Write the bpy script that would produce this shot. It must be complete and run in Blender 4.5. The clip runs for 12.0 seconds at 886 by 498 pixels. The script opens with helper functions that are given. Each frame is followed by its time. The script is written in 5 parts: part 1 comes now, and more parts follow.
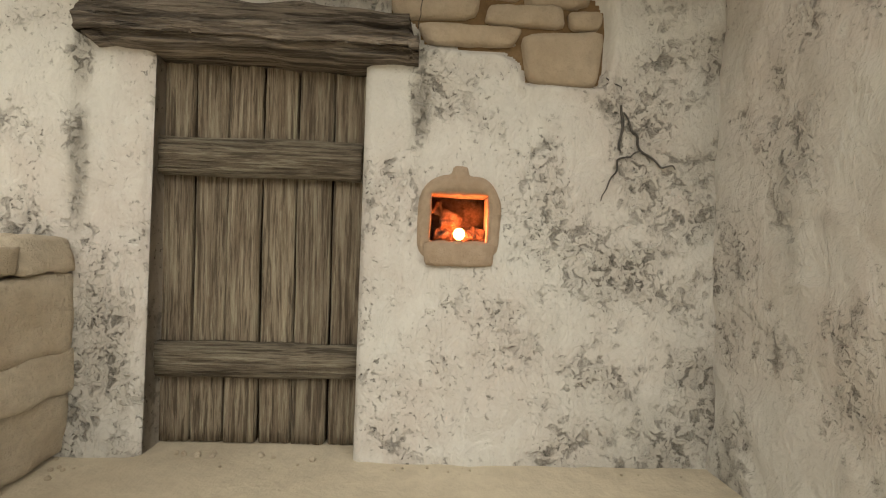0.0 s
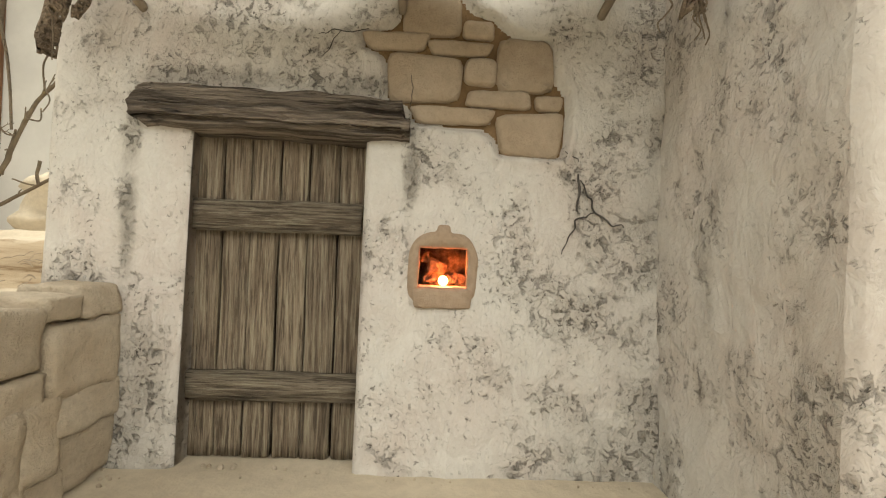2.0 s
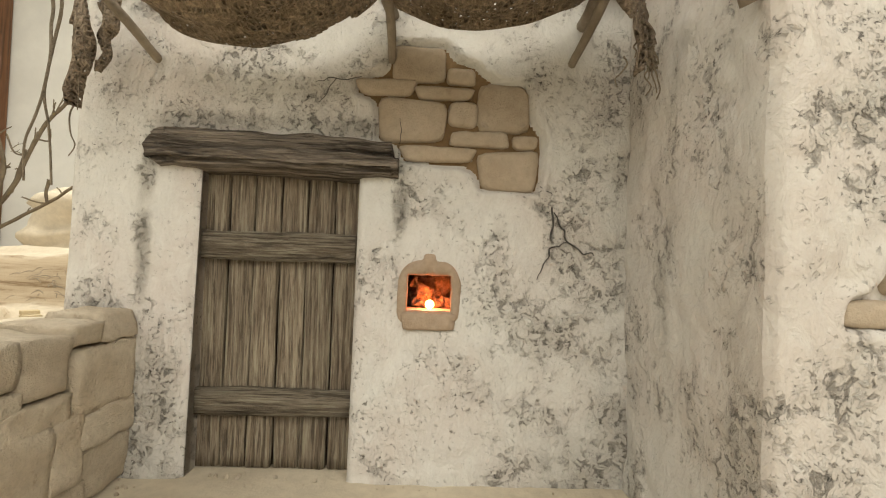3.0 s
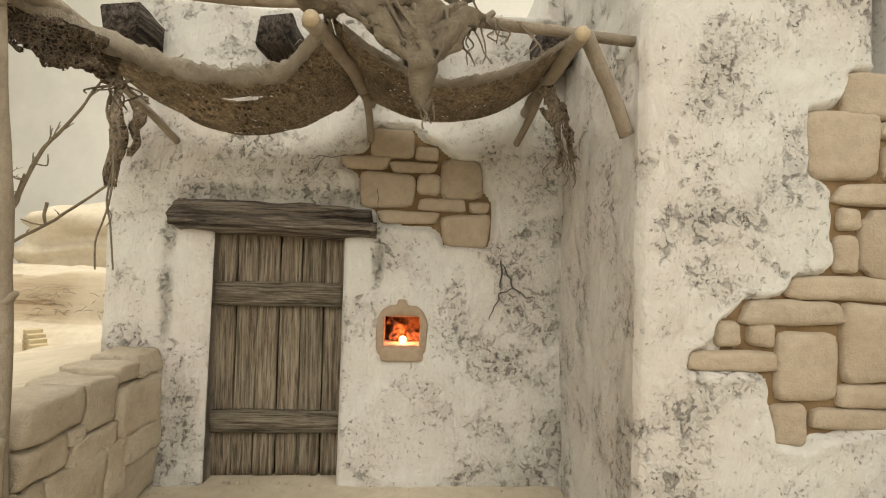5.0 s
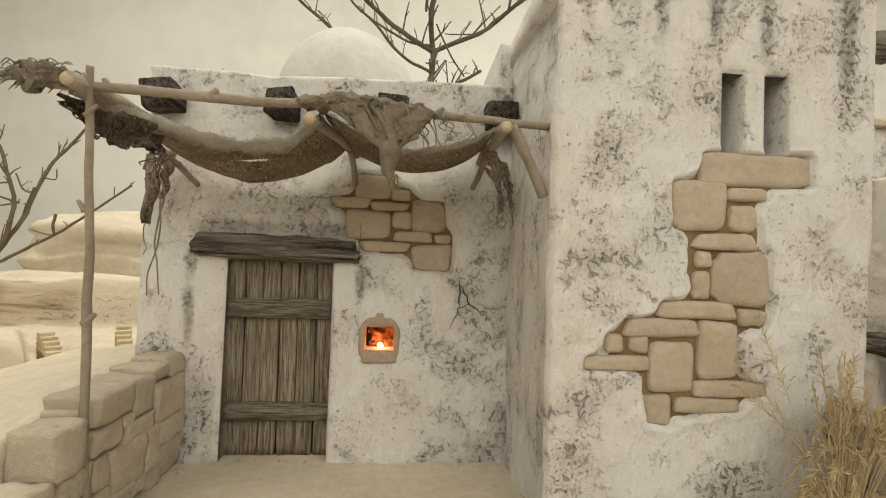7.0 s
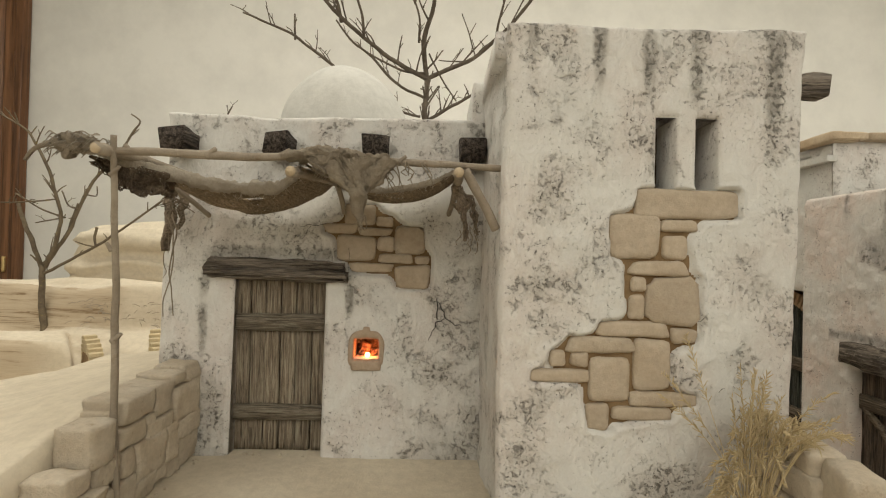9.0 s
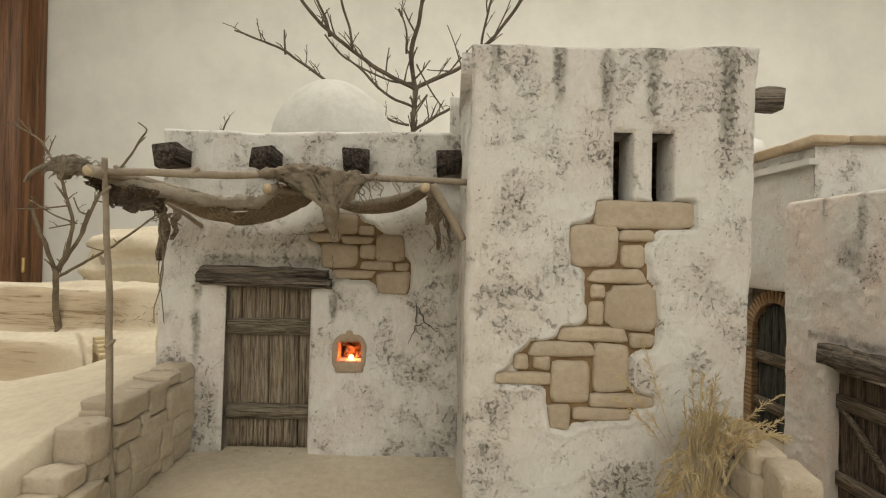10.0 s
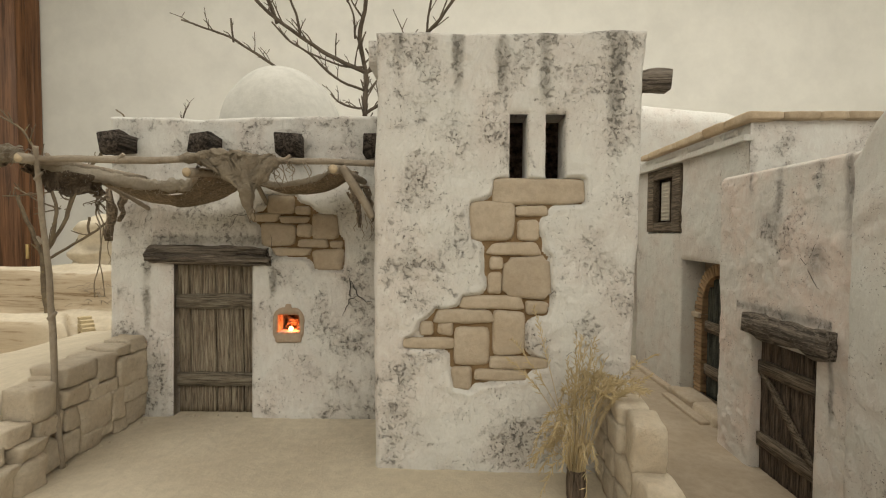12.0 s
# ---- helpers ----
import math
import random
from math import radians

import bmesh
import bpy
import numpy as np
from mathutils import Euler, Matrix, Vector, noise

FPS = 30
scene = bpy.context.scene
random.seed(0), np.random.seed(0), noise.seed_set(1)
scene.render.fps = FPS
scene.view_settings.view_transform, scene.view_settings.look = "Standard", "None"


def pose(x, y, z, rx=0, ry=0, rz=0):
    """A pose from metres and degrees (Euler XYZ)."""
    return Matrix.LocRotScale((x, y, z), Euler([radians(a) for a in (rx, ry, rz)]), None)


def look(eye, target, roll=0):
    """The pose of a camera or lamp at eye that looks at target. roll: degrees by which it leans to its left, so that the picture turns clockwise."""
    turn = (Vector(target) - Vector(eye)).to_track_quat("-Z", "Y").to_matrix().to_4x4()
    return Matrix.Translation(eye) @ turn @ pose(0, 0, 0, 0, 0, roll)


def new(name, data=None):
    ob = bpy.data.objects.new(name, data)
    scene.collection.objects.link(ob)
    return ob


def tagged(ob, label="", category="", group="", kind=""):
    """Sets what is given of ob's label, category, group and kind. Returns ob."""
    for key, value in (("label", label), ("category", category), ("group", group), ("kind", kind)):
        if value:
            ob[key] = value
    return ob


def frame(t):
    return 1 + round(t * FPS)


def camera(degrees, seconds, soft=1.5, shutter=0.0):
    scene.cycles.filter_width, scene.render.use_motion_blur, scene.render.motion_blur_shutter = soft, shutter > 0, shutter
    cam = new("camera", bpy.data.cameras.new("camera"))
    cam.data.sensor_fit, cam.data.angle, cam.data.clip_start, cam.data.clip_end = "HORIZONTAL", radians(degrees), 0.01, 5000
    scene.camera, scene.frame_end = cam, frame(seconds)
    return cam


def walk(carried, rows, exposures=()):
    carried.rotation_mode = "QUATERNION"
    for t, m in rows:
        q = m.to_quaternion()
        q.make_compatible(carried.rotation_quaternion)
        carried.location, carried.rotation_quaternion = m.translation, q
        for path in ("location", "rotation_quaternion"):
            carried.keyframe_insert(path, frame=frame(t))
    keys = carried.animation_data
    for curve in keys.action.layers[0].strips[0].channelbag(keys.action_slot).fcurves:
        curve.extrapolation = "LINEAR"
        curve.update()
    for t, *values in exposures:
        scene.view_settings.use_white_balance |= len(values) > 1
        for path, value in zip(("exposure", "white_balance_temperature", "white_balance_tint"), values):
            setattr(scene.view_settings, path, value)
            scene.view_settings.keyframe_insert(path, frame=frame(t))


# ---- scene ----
# A hand-made model village on a table. Plans below are in decimetres; S turns them into metres.
S = 0.1
cam = camera(87.7, 12.0, soft=1.1)
# seconds, eye x y z, yaw, pitch, roll
ROWS = [
    (0, 0.1691, 0.1885, 0.6503, -1.471, -1.506, 2.028),
    (0.5, 0.1943, 0.1082, 0.6970, -1.157, -0.574, 2.227),
    (1, 0.1951, 0.0397, 0.7240, -1.123, -0.202, 2.223),
    (1.5, 0.1928, -0.0217, 0.7256, -1.073, -0.023, 2.087),
    (2, 0.2135, -0.0707, 0.7625, -1.132, 0.307, 2.270),
    (2.5, 0.2505, -0.1471, 0.8030, -1.118, 0.376, 2.196),
    (3, 0.2627, -0.2306, 0.8338, -1.015, 1.323, 2.017),
    (5, 0.3254, -0.6504, 1.0485, -2.714, 1.208, 1.528),
    (5.5, 0.3353, -0.7803, 1.1005, -2.762, 1.035, 1.530),
    (6, 0.3511, -0.9191, 1.1337, -3.175, 1.349, 1.637),
    (6.5, 0.3963, -1.0489, 1.1778, -3.539, 1.764, 1.752),
    (7, 0.4142, -1.1925, 1.1812, -3.943, 1.200, 1.781),
    (9, 0.7098, -1.5332, 1.3419, -0.500, 0.652, 1.374),
    (9.5, 0.7952, -1.6123, 1.3851, 0.500, 0.468, 1.093),
    (10, 0.9360, -1.6767, 1.4145, 0.947, 0.269, 0.975),
    (10.5, 1.0895, -1.6907, 1.4106, 0.715, -0.179, 0.928),
    (11, 1.2503, -1.7168, 1.3779, 0.479, -1.072, 0.604),
    (11.5, 1.3673, -1.7713, 1.3647, 0.730, -1.662, 0.572),
    (12, 1.4953, -1.8691, 1.3868, 1.685, -2.006, 0.193),
]


def row_pose(x, y, z, yaw, pitch, roll):
    a, b = radians(yaw), radians(pitch)
    eye = Vector((x, y, z)) * S
    way = Vector((-math.sin(a) * math.cos(b), math.cos(a) * math.cos(b), math.sin(b)))
    return look(eye, eye + way, roll)


walk(cam, [(t, row_pose(*r)) for t, *r in ROWS], exposures=[(0.0, -0.04), (1.5, 0.06), (3.0, 0.1), (6.0, -0.11), (9.0, -0.45), (12.0, -0.50)])

# ---- light: one unseen ceiling lamp, an added rear fill, and the room's own bounce ----
world = bpy.data.worlds.new("room_air")
scene.world = world
world.use_nodes = True
world.node_tree.nodes["Background"].inputs[0].default_value = (1.0, 0.9, 0.74, 1)
world.node_tree.nodes["Background"].inputs[1].default_value = 0.02


def area_lamp(name, eye, target, w, h, watts, colour):
    data = bpy.data.lights.new(name, "AREA")
    data.shape, data.size, data.size_y, data.energy, data.color = "RECTANGLE", w * S, h * S, watts, colour
    ob = new(name, data)
    ob.matrix_world = look(Vector(eye) * S, Vector(target) * S)
    return ob


area_lamp("ceiling_lamp", (1.4, -12.5, 11.5), (1.2, 1.5, 0.3), 44, 13, 45, (1.0, 0.965, 0.86))
# fill lamp added to brighten the back wall; no such fixture is known
area_lamp("back_wall_fill", (5.0, 6.5, 15.6), (5.0, 11.0, 0.0), 38, 6, 65, (1.0, 0.965, 0.86))
glow = bpy.data.lights.new("niche_bulb_light", "POINT")
glow.energy, glow.color, glow.shadow_soft_size = 0.014, (1.0, 0.18, 0.032), 0.0012
glow_ob = new("niche_bulb_light", glow)
glow_ob.location = Vector((0.255, 1.585, 0.668)) * S


# ---- materials ----
def mat(name, rough=0.8, metal=0.0):
    m = bpy.data.materials.new(name)
    m.use_nodes = True
    b = m.node_tree.nodes["Principled BSDF"]
    b.inputs["Roughness"].default_value, b.inputs["Metallic"].default_value = rough, metal
    b.inputs["Specular IOR Level"].default_value = 0.25
    return m, m.node_tree.nodes, m.node_tree.links, b


def node(n, kind, **values):
    made = n.new(kind)
    for key, value in values.items():
        made.inputs[key.replace("_", " ")].default_value = value
    return made


def coords(n, l, stretch=(1, 1, 1), shift_random=0.0):
    """Object coordinates in decimetres, stretched."""
    tc, mp = n.new("ShaderNodeTexCoord"), n.new("ShaderNodeMapping")
    mp.inputs["Scale"].default_value = [c / S for c in stretch]
    l.new(tc.outputs["Object"], mp.inputs["Vector"])
    if shift_random:
        info, mul = n.new("ShaderNodeObjectInfo"), n.new("ShaderNodeMath")
        mul.operation, mul.inputs[1].default_value = "MULTIPLY", shift_random
        l.new(info.outputs["Random"], mul.inputs[0])
        l.new(mul.outputs[0], mp.inputs["Location"])
    return mp.outputs[0]


def noise_tex(n, l, vec, scale, detail=4, rough=0.6, distort=0.0):
    t = node(n, "ShaderNodeTexNoise", Scale=scale, Detail=detail, Roughness=rough, Distortion=distort)
    l.new(vec, t.inputs["Vector"])
    return t.outputs["Fac"]


def ramp(n, l, fac, stops):
    r = n.new("ShaderNodeValToRGB")
    e = r.color_ramp.elements
    while len(e) < len(stops):
        e.new(0.5)
    for i, (p, c) in enumerate(stops):
        e[i].position, e[i].color = p, (*c, 1) if len(c) == 3 else (c[0], c[0], c[0], 1)
    l.new(fac, r.inputs[0])
    return r.outputs[0]


def mix(n, l, fac, a, b, mode="MIX"):
    m = n.new("ShaderNodeMix")
    m.data_type, m.blend_type = "RGBA", mode
    for slot, value in ((m.inputs[0], fac), (m.inputs[6], a), (m.inputs[7], b)):
        if isinstance(value, (float, int)):
            slot.default_value = value
        elif isinstance(value, tuple):
            slot.default_value = (*value, 1)
        else:
            l.new(value, slot)
    return m.outputs[2]


def math_node(n, l, op, a, b):
    m = n.new("ShaderNodeMath")
    m.operation = op
    for slot, value in zip(m.inputs, (a, b)):
        if isinstance(value, (float, int)):
            slot.default_value = value
        else:
            l.new(value, slot)
    return m.outputs[0]


def bump(n, l, b, height, strength, distance):
    k = node(n, "ShaderNodeBump", Strength=strength, Distance=distance * S)
    l.new(height, k.inputs["Height"])
    l.new(k.outputs[0], b.inputs["Normal"])


def plaster_mat(name, light, pink, dark, blotch=1.0):
    """Hand-brushed plaster: soft pink wash, grey wispy wear in clusters, small dark flecks, and by the mesh's own mask
    dirty stains and painted-in darkening.
    """
    m, n, l, b = mat(name, 0.85)
    v = coords(n, l)
    big = noise_tex(n, l, v, 2.2, 3)
    mid = noise_tex(n, l, v, 7.0, 5, 0.6)
    brushed = noise_tex(n, l, coords(n, l, (1.0, 1.0, 0.55)), 13.0, 5, 0.62, 1.4)
    grain = noise_tex(n, l, v, 90.0, 3, 0.7)
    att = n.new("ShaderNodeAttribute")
    att.attribute_name = "stain_tone"
    dirt_tone = att.outputs["Fac"]
    base = mix(n, l, ramp(n, l, big, [(0.40, (0,)), (0.62, (1,))]), light, pink)
    base = mix(n, l, ramp(n, l, brushed, [(0.34, (0.5,)), (0.52, (0,))]), base, tuple(min(0.8, c * 1.13) for c in light))
    cluster = noise_tex(n, l, v, 4.4, 6, 0.68, 0.4)
    wisps = noise_tex(n, l, v, 30.0, 6, 0.66, 0.45)
    specks = noise_tex(n, l, v, 62.0, 4, 0.62, 0.5)
    gate = math_node(n, l, "ADD", math_node(n, l, "ADD", cluster, 0.035 * blotch - 0.035), math_node(n, l, "MULTIPLY", dirt_tone, 0.23))
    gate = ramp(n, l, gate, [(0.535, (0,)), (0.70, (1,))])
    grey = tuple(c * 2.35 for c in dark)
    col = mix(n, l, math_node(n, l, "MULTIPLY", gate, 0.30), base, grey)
    # plain grey straight from the mask: darkens whole areas in colour, besides the stains
    col = mix(n, l, ramp(n, l, dirt_tone, [(0.05, (0,)), (0.75, (0.34,))]), col, grey)
    wisp = math_node(n, l, "MULTIPLY", ramp(n, l, wisps, [(0.53, (0,)), (0.62, (1,))]), gate)
    col = mix(n, l, math_node(n, l, "MULTIPLY", wisp, 0.88), col, tuple(c * 1.2 for c in dark))
    pale = math_node(n, l, "MULTIPLY", ramp(n, l, wisps, [(0.33, (1,)), (0.45, (0,))]), ramp(n, l, gate, [(0.1, (0.15,)), (0.8, (0.7,))]))
    col = mix(n, l, pale, col, tuple(min(0.82, c * 1.18) for c in light))
    near = ramp(n, l, cluster, [(0.42, (0.0,)), (0.60, (1,))])
    fleck = math_node(n, l, "MULTIPLY", ramp(n, l, specks, [(0.60, (0,)), (0.66, (0.85,))]), near)
    col = mix(n, l, fleck, col, tuple(c * 0.65 for c in dark))
    streak = math_node(n, l, "MULTIPLY", ramp(n, l, dirt_tone, [(0.4, (0,)), (1.0, (0.75,))]), ramp(n, l, brushed, [(0.34, (0.35,)), (0.6, (1,))]))
    col = mix(n, l, streak, col, tuple(c * 1.35 for c in dark))
    col = mix(n, l, 0.08, col, ramp(n, l, grain, [(0.3, (0.3,)), (0.7, (0.95,))]), "OVERLAY")
    l.new(col, b.inputs["Base Color"])
    h = math_node(n, l, "SUBTRACT", math_node(n, l, "ADD", math_node(n, l, "MULTIPLY", mid, 0.35), math_node(n, l, "MULTIPLY", brushed, 0.22)), math_node(n, l, "MULTIPLY", wisp, 0.35))
    h = math_node(n, l, "ADD", h, math_node(n, l, "SUBTRACT", math_node(n, l, "MULTIPLY", pale, 0.18), math_node(n, l, "MULTIPLY", fleck, 0.12)))
    bump(n, l, b, h, 0.8, 0.055)
    return m


def mottled(name, a, b_col, scale, rough=0.85, bump_size=0.02, stretch=(1, 1, 1), strength=0.6, spot=None, vary=0.0):
    """Two tones at two scales with grain and relief."""
    m, n, l, b = mat(name, rough)
    v = coords(n, l, stretch, 7.3)
    one, two, three = noise_tex(n, l, v, scale, 5, 0.6), noise_tex(n, l, v, scale * 6, 5, 0.7), noise_tex(n, l, v, scale * 24, 3, 0.7)
    col = mix(n, l, ramp(n, l, one, [(0.32, (0,)), (0.68, (1,))]), a, b_col)
    col = mix(n, l, ramp(n, l, two, [(0.35, (0.28,)), (0.6, (0,))]), col, tuple(c * 0.6 for c in a))
    if spot:
        col = mix(n, l, ramp(n, l, noise_tex(n, l, v, scale * 2.3, 6, 0.7), [(0.6, (0,)), (0.7, (0.7,))]), col, spot)
    if vary:
        info = n.new("ShaderNodeObjectInfo")
        tone = ramp(n, l, info.outputs["Random"], [(0.0, (1 - vary,)), (1.0, (1.0,))])
        col = mix(n, l, 1.0, col, tone, "MULTIPLY")
    l.new(col, b.inputs["Base Color"])
    bump(n, l, b, math_node(n, l, "ADD", two, math_node(n, l, "MULTIPLY", three, 0.4)), strength, bump_size)
    return m


def wood_mat(name, light, dark, axis, scale=9.0, depth=0.02, rough=0.85):
    """Weathered wood with its grain drawn along one axis."""
    m, n, l, b = mat(name, rough)
    stretch = [1.0, 1.0, 1.0]
    stretch["xyz".index(axis)] = 0.05
    v = coords(n, l, stretch, 9.1)
    grain = noise_tex(n, l, v, scale * 4, 6, 0.7, 0.35)
    fibre = noise_tex(n, l, v, scale * 9, 4, 0.7)
    tone = noise_tex(n, l, coords(n, l, (1, 1, 1), 5.0), 4.0, 3)
    col = mix(n, l, ramp(n, l, grain, [(0.40, (0,)), (0.58, (1,))]), dark, light)
    col = mix(n, l, ramp(n, l, fibre, [(0.40, (0.9,)), (0.49, (0,))]), col, tuple(c * 0.4 for c in dark))
    col = mix(n, l, ramp(n, l, fibre, [(0.54, (0,)), (0.62, (0.7,))]), col, tuple(min(0.7, c * 1.5) for c in light))
    col = mix(n, l, 0.22, col, mix(n, l, tone, dark, light))
    info = n.new("ShaderNodeObjectInfo")
    col = mix(n, l, 1.0, col, ramp(n, l, info.outputs["Random"], [(0, (0.80,)), (1, (1.0,))]), "MULTIPLY")
    l.new(col, b.inputs["Base Color"])
    bump(n, l, b, math_node(n, l, "ADD", grain, math_node(n, l, "MULTIPLY", fibre, 0.9)), 1.0, depth)
    return m


PLASTER = plaster_mat("white_plaster", (0.635, 0.62, 0.58), (0.61, 0.56, 0.515), (0.18, 0.167, 0.147))
PLASTER_GREY = plaster_mat("grey_plaster", (0.56, 0.55, 0.51), (0.55, 0.50, 0.455), (0.17, 0.16, 0.145), -1.2)
DOME_PLASTER = mottled("smooth_white_plaster", (0.60, 0.585, 0.54), (0.63, 0.615, 0.57), 2.0, 0.9, 0.01, strength=0.3)
STONE = mottled("tan_stone", (0.485, 0.39, 0.285), (0.58, 0.49, 0.38), 5.0, 0.85, 0.012, vary=0.14)
STONE_PALE = mottled("pale_cut_stone", (0.65, 0.54, 0.40), (0.77, 0.68, 0.545), 6.0, 0.9, 0.022, strength=0.8, spot=(0.45, 0.345, 0.235), vary=0.16)
MORTAR = mottled("brown_mortar", (0.20, 0.125, 0.062), (0.30, 0.205, 0.11), 8.0, 0.9, 0.012)
CLAY = mottled("ochre_clay", (0.40, 0.295, 0.205), (0.49, 0.385, 0.29), 7.0, 0.85, 0.012)
SOOT = mottled("sooty_niche", (0.07, 0.045, 0.03), (0.60, 0.45, 0.34), 26.0, 0.9, 0.02, strength=0.9)
SAND = mottled("pale_sand", (0.555, 0.48, 0.365), (0.645, 0.57, 0.445), 2.4, 0.95, 0.012, strength=0.5)


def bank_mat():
    """Sand whose cut banks show ochre earth in level layers, the dark of carved undercuts put into its colour, by the
    mesh's own mask.
    """
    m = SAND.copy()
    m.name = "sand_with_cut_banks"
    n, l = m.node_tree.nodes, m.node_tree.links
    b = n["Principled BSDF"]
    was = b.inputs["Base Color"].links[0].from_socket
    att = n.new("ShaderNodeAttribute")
    att.attribute_name = "stain_tone"
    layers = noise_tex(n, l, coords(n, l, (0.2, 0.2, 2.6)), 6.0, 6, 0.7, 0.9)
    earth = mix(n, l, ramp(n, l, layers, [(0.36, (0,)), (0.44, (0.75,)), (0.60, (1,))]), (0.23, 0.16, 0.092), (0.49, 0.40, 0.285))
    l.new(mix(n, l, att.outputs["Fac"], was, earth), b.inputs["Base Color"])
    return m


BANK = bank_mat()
STREET = mottled("brown_street", (0.36, 0.29, 0.21), (0.46, 0.38, 0.29), 2.0, 0.8, 0.01)
WOOD_Z = wood_mat("old_plank_wood", (0.52, 0.43, 0.32), (0.27, 0.205, 0.145), "z", 11.0, 0.045)
WOOD_X = wood_mat("old_batten_wood", (0.50, 0.425, 0.325), (0.24, 0.19, 0.135), "x", 11.0, 0.05)
BEAM_X = wood_mat("dark_lintel_wood", (0.43, 0.365, 0.30), (0.10, 0.078, 0.06), "x", 5.0, 0.07)
BEAM_Y = wood_mat("black_beam_wood", (0.19, 0.15, 0.12), (0.022, 0.017, 0.013), "y", 6.0, 0.05)
DOOR_GREEN = wood_mat("green_black_plank", (0.10, 0.105, 0.085), (0.035, 0.035, 0.028), "z")
DOOR_BROWN = wood_mat("brown_plank", (0.20, 0.15, 0.11), (0.065, 0.048, 0.034), "z")
DOOR_BROWN_Y = wood_mat("brown_batten", (0.24, 0.19, 0.14), (0.085, 0.065, 0.045), "y")
STICK = mottled("bare_stick", (0.27, 0.22, 0.165), (0.40, 0.34, 0.265), 5.0, 0.8, 0.02, spot=(0.22, 0.16, 0.1))
CUT = mottled("cut_stick_end", (0.46, 0.36, 0.24), (0.58, 0.47, 0.32), 9.0, 0.8, 0.006)
BARK = mottled("grey_bark", (0.10, 0.08, 0.06), (0.21, 0.17, 0.13), 7.0, 0.9, 0.02)
BARK_PALE = mottled("lichened_bark", (0.12, 0.092, 0.065), (0.22, 0.175, 0.115), 6.0, 0.9, 0.02, spot=(0.38, 0.30, 0.08))
WOOL = mottled("grey_brown_wool", (0.31, 0.25, 0.18), (0.48, 0.40, 0.30), 8.0, 0.95, 0.03, strength=1.0)
WOOL_PALE = mottled("pale_matted_wool", (0.42, 0.35, 0.265), (0.57, 0.50, 0.40), 8.0, 0.95, 0.03, strength=1.0)
WOOL_DARK = mottled("dark_wool", (0.19, 0.145, 0.10), (0.29, 0.225, 0.16), 8.0, 0.95, 0.03, strength=1.0)
STRAW = mottled("dry_straw", (0.50, 0.385, 0.205), (0.68, 0.555, 0.345), 6.0, 0.75, 0.006)
BRICK = mottled("small_clay_brick", (0.36, 0.23, 0.13), (0.46, 0.31, 0.18), 5.0, 0.85, 0.012, vary=0.3)
BRICK_PALE = mottled("pale_yellow_brick", (0.56, 0.45, 0.27), (0.66, 0.55, 0.36), 5.0, 0.85, 0.012, vary=0.2)
TILE = mottled("pale_clay_tile", (0.50, 0.38, 0.25), (0.62, 0.50, 0.36), 4.0, 0.85, 0.012, vary=0.25)
CRACK = mottled("dark_crack", (0.07, 0.065, 0.06), (0.13, 0.12, 0.11), 9.0, 1.0, 0.002)
LATTICE = mottled("pale_lattice", (0.5, 0.46, 0.38), (0.6, 0.55, 0.46), 9.0, 0.8, 0.002)
ROOM_PAINT = mottled("cream_wall_paint", (0.735, 0.715, 0.66), (0.75, 0.73, 0.675), 0.05, 0.9, 0.01, strength=0.15)
ROOM_FLOOR = mottled("room_floor_tile", (0.40, 0.34, 0.27), (0.46, 0.40, 0.32), 0.3, 0.5, 0.005, strength=0.1)
ROOM_WOOD = wood_mat("varnished_door_wood", (0.215, 0.105, 0.05), (0.15, 0.07, 0.033), "z", 0.5, 0.02, 0.4)
BRASS, _n, _l, _b = mat("brass", 0.4, 0.7)
_b.inputs["Base Color"].default_value = (0.75, 0.55, 0.25, 1)
BULB, _n, _l, _b = mat("lit_bulb", 0.4)
_b.inputs["Base Color"].default_value = (1, 0.7, 0.4, 1)
_b.inputs["Emission Color"].default_value = (1.0, 0.55, 0.18, 1)
_b.inputs["Emission Strength"].default_value = 9.0


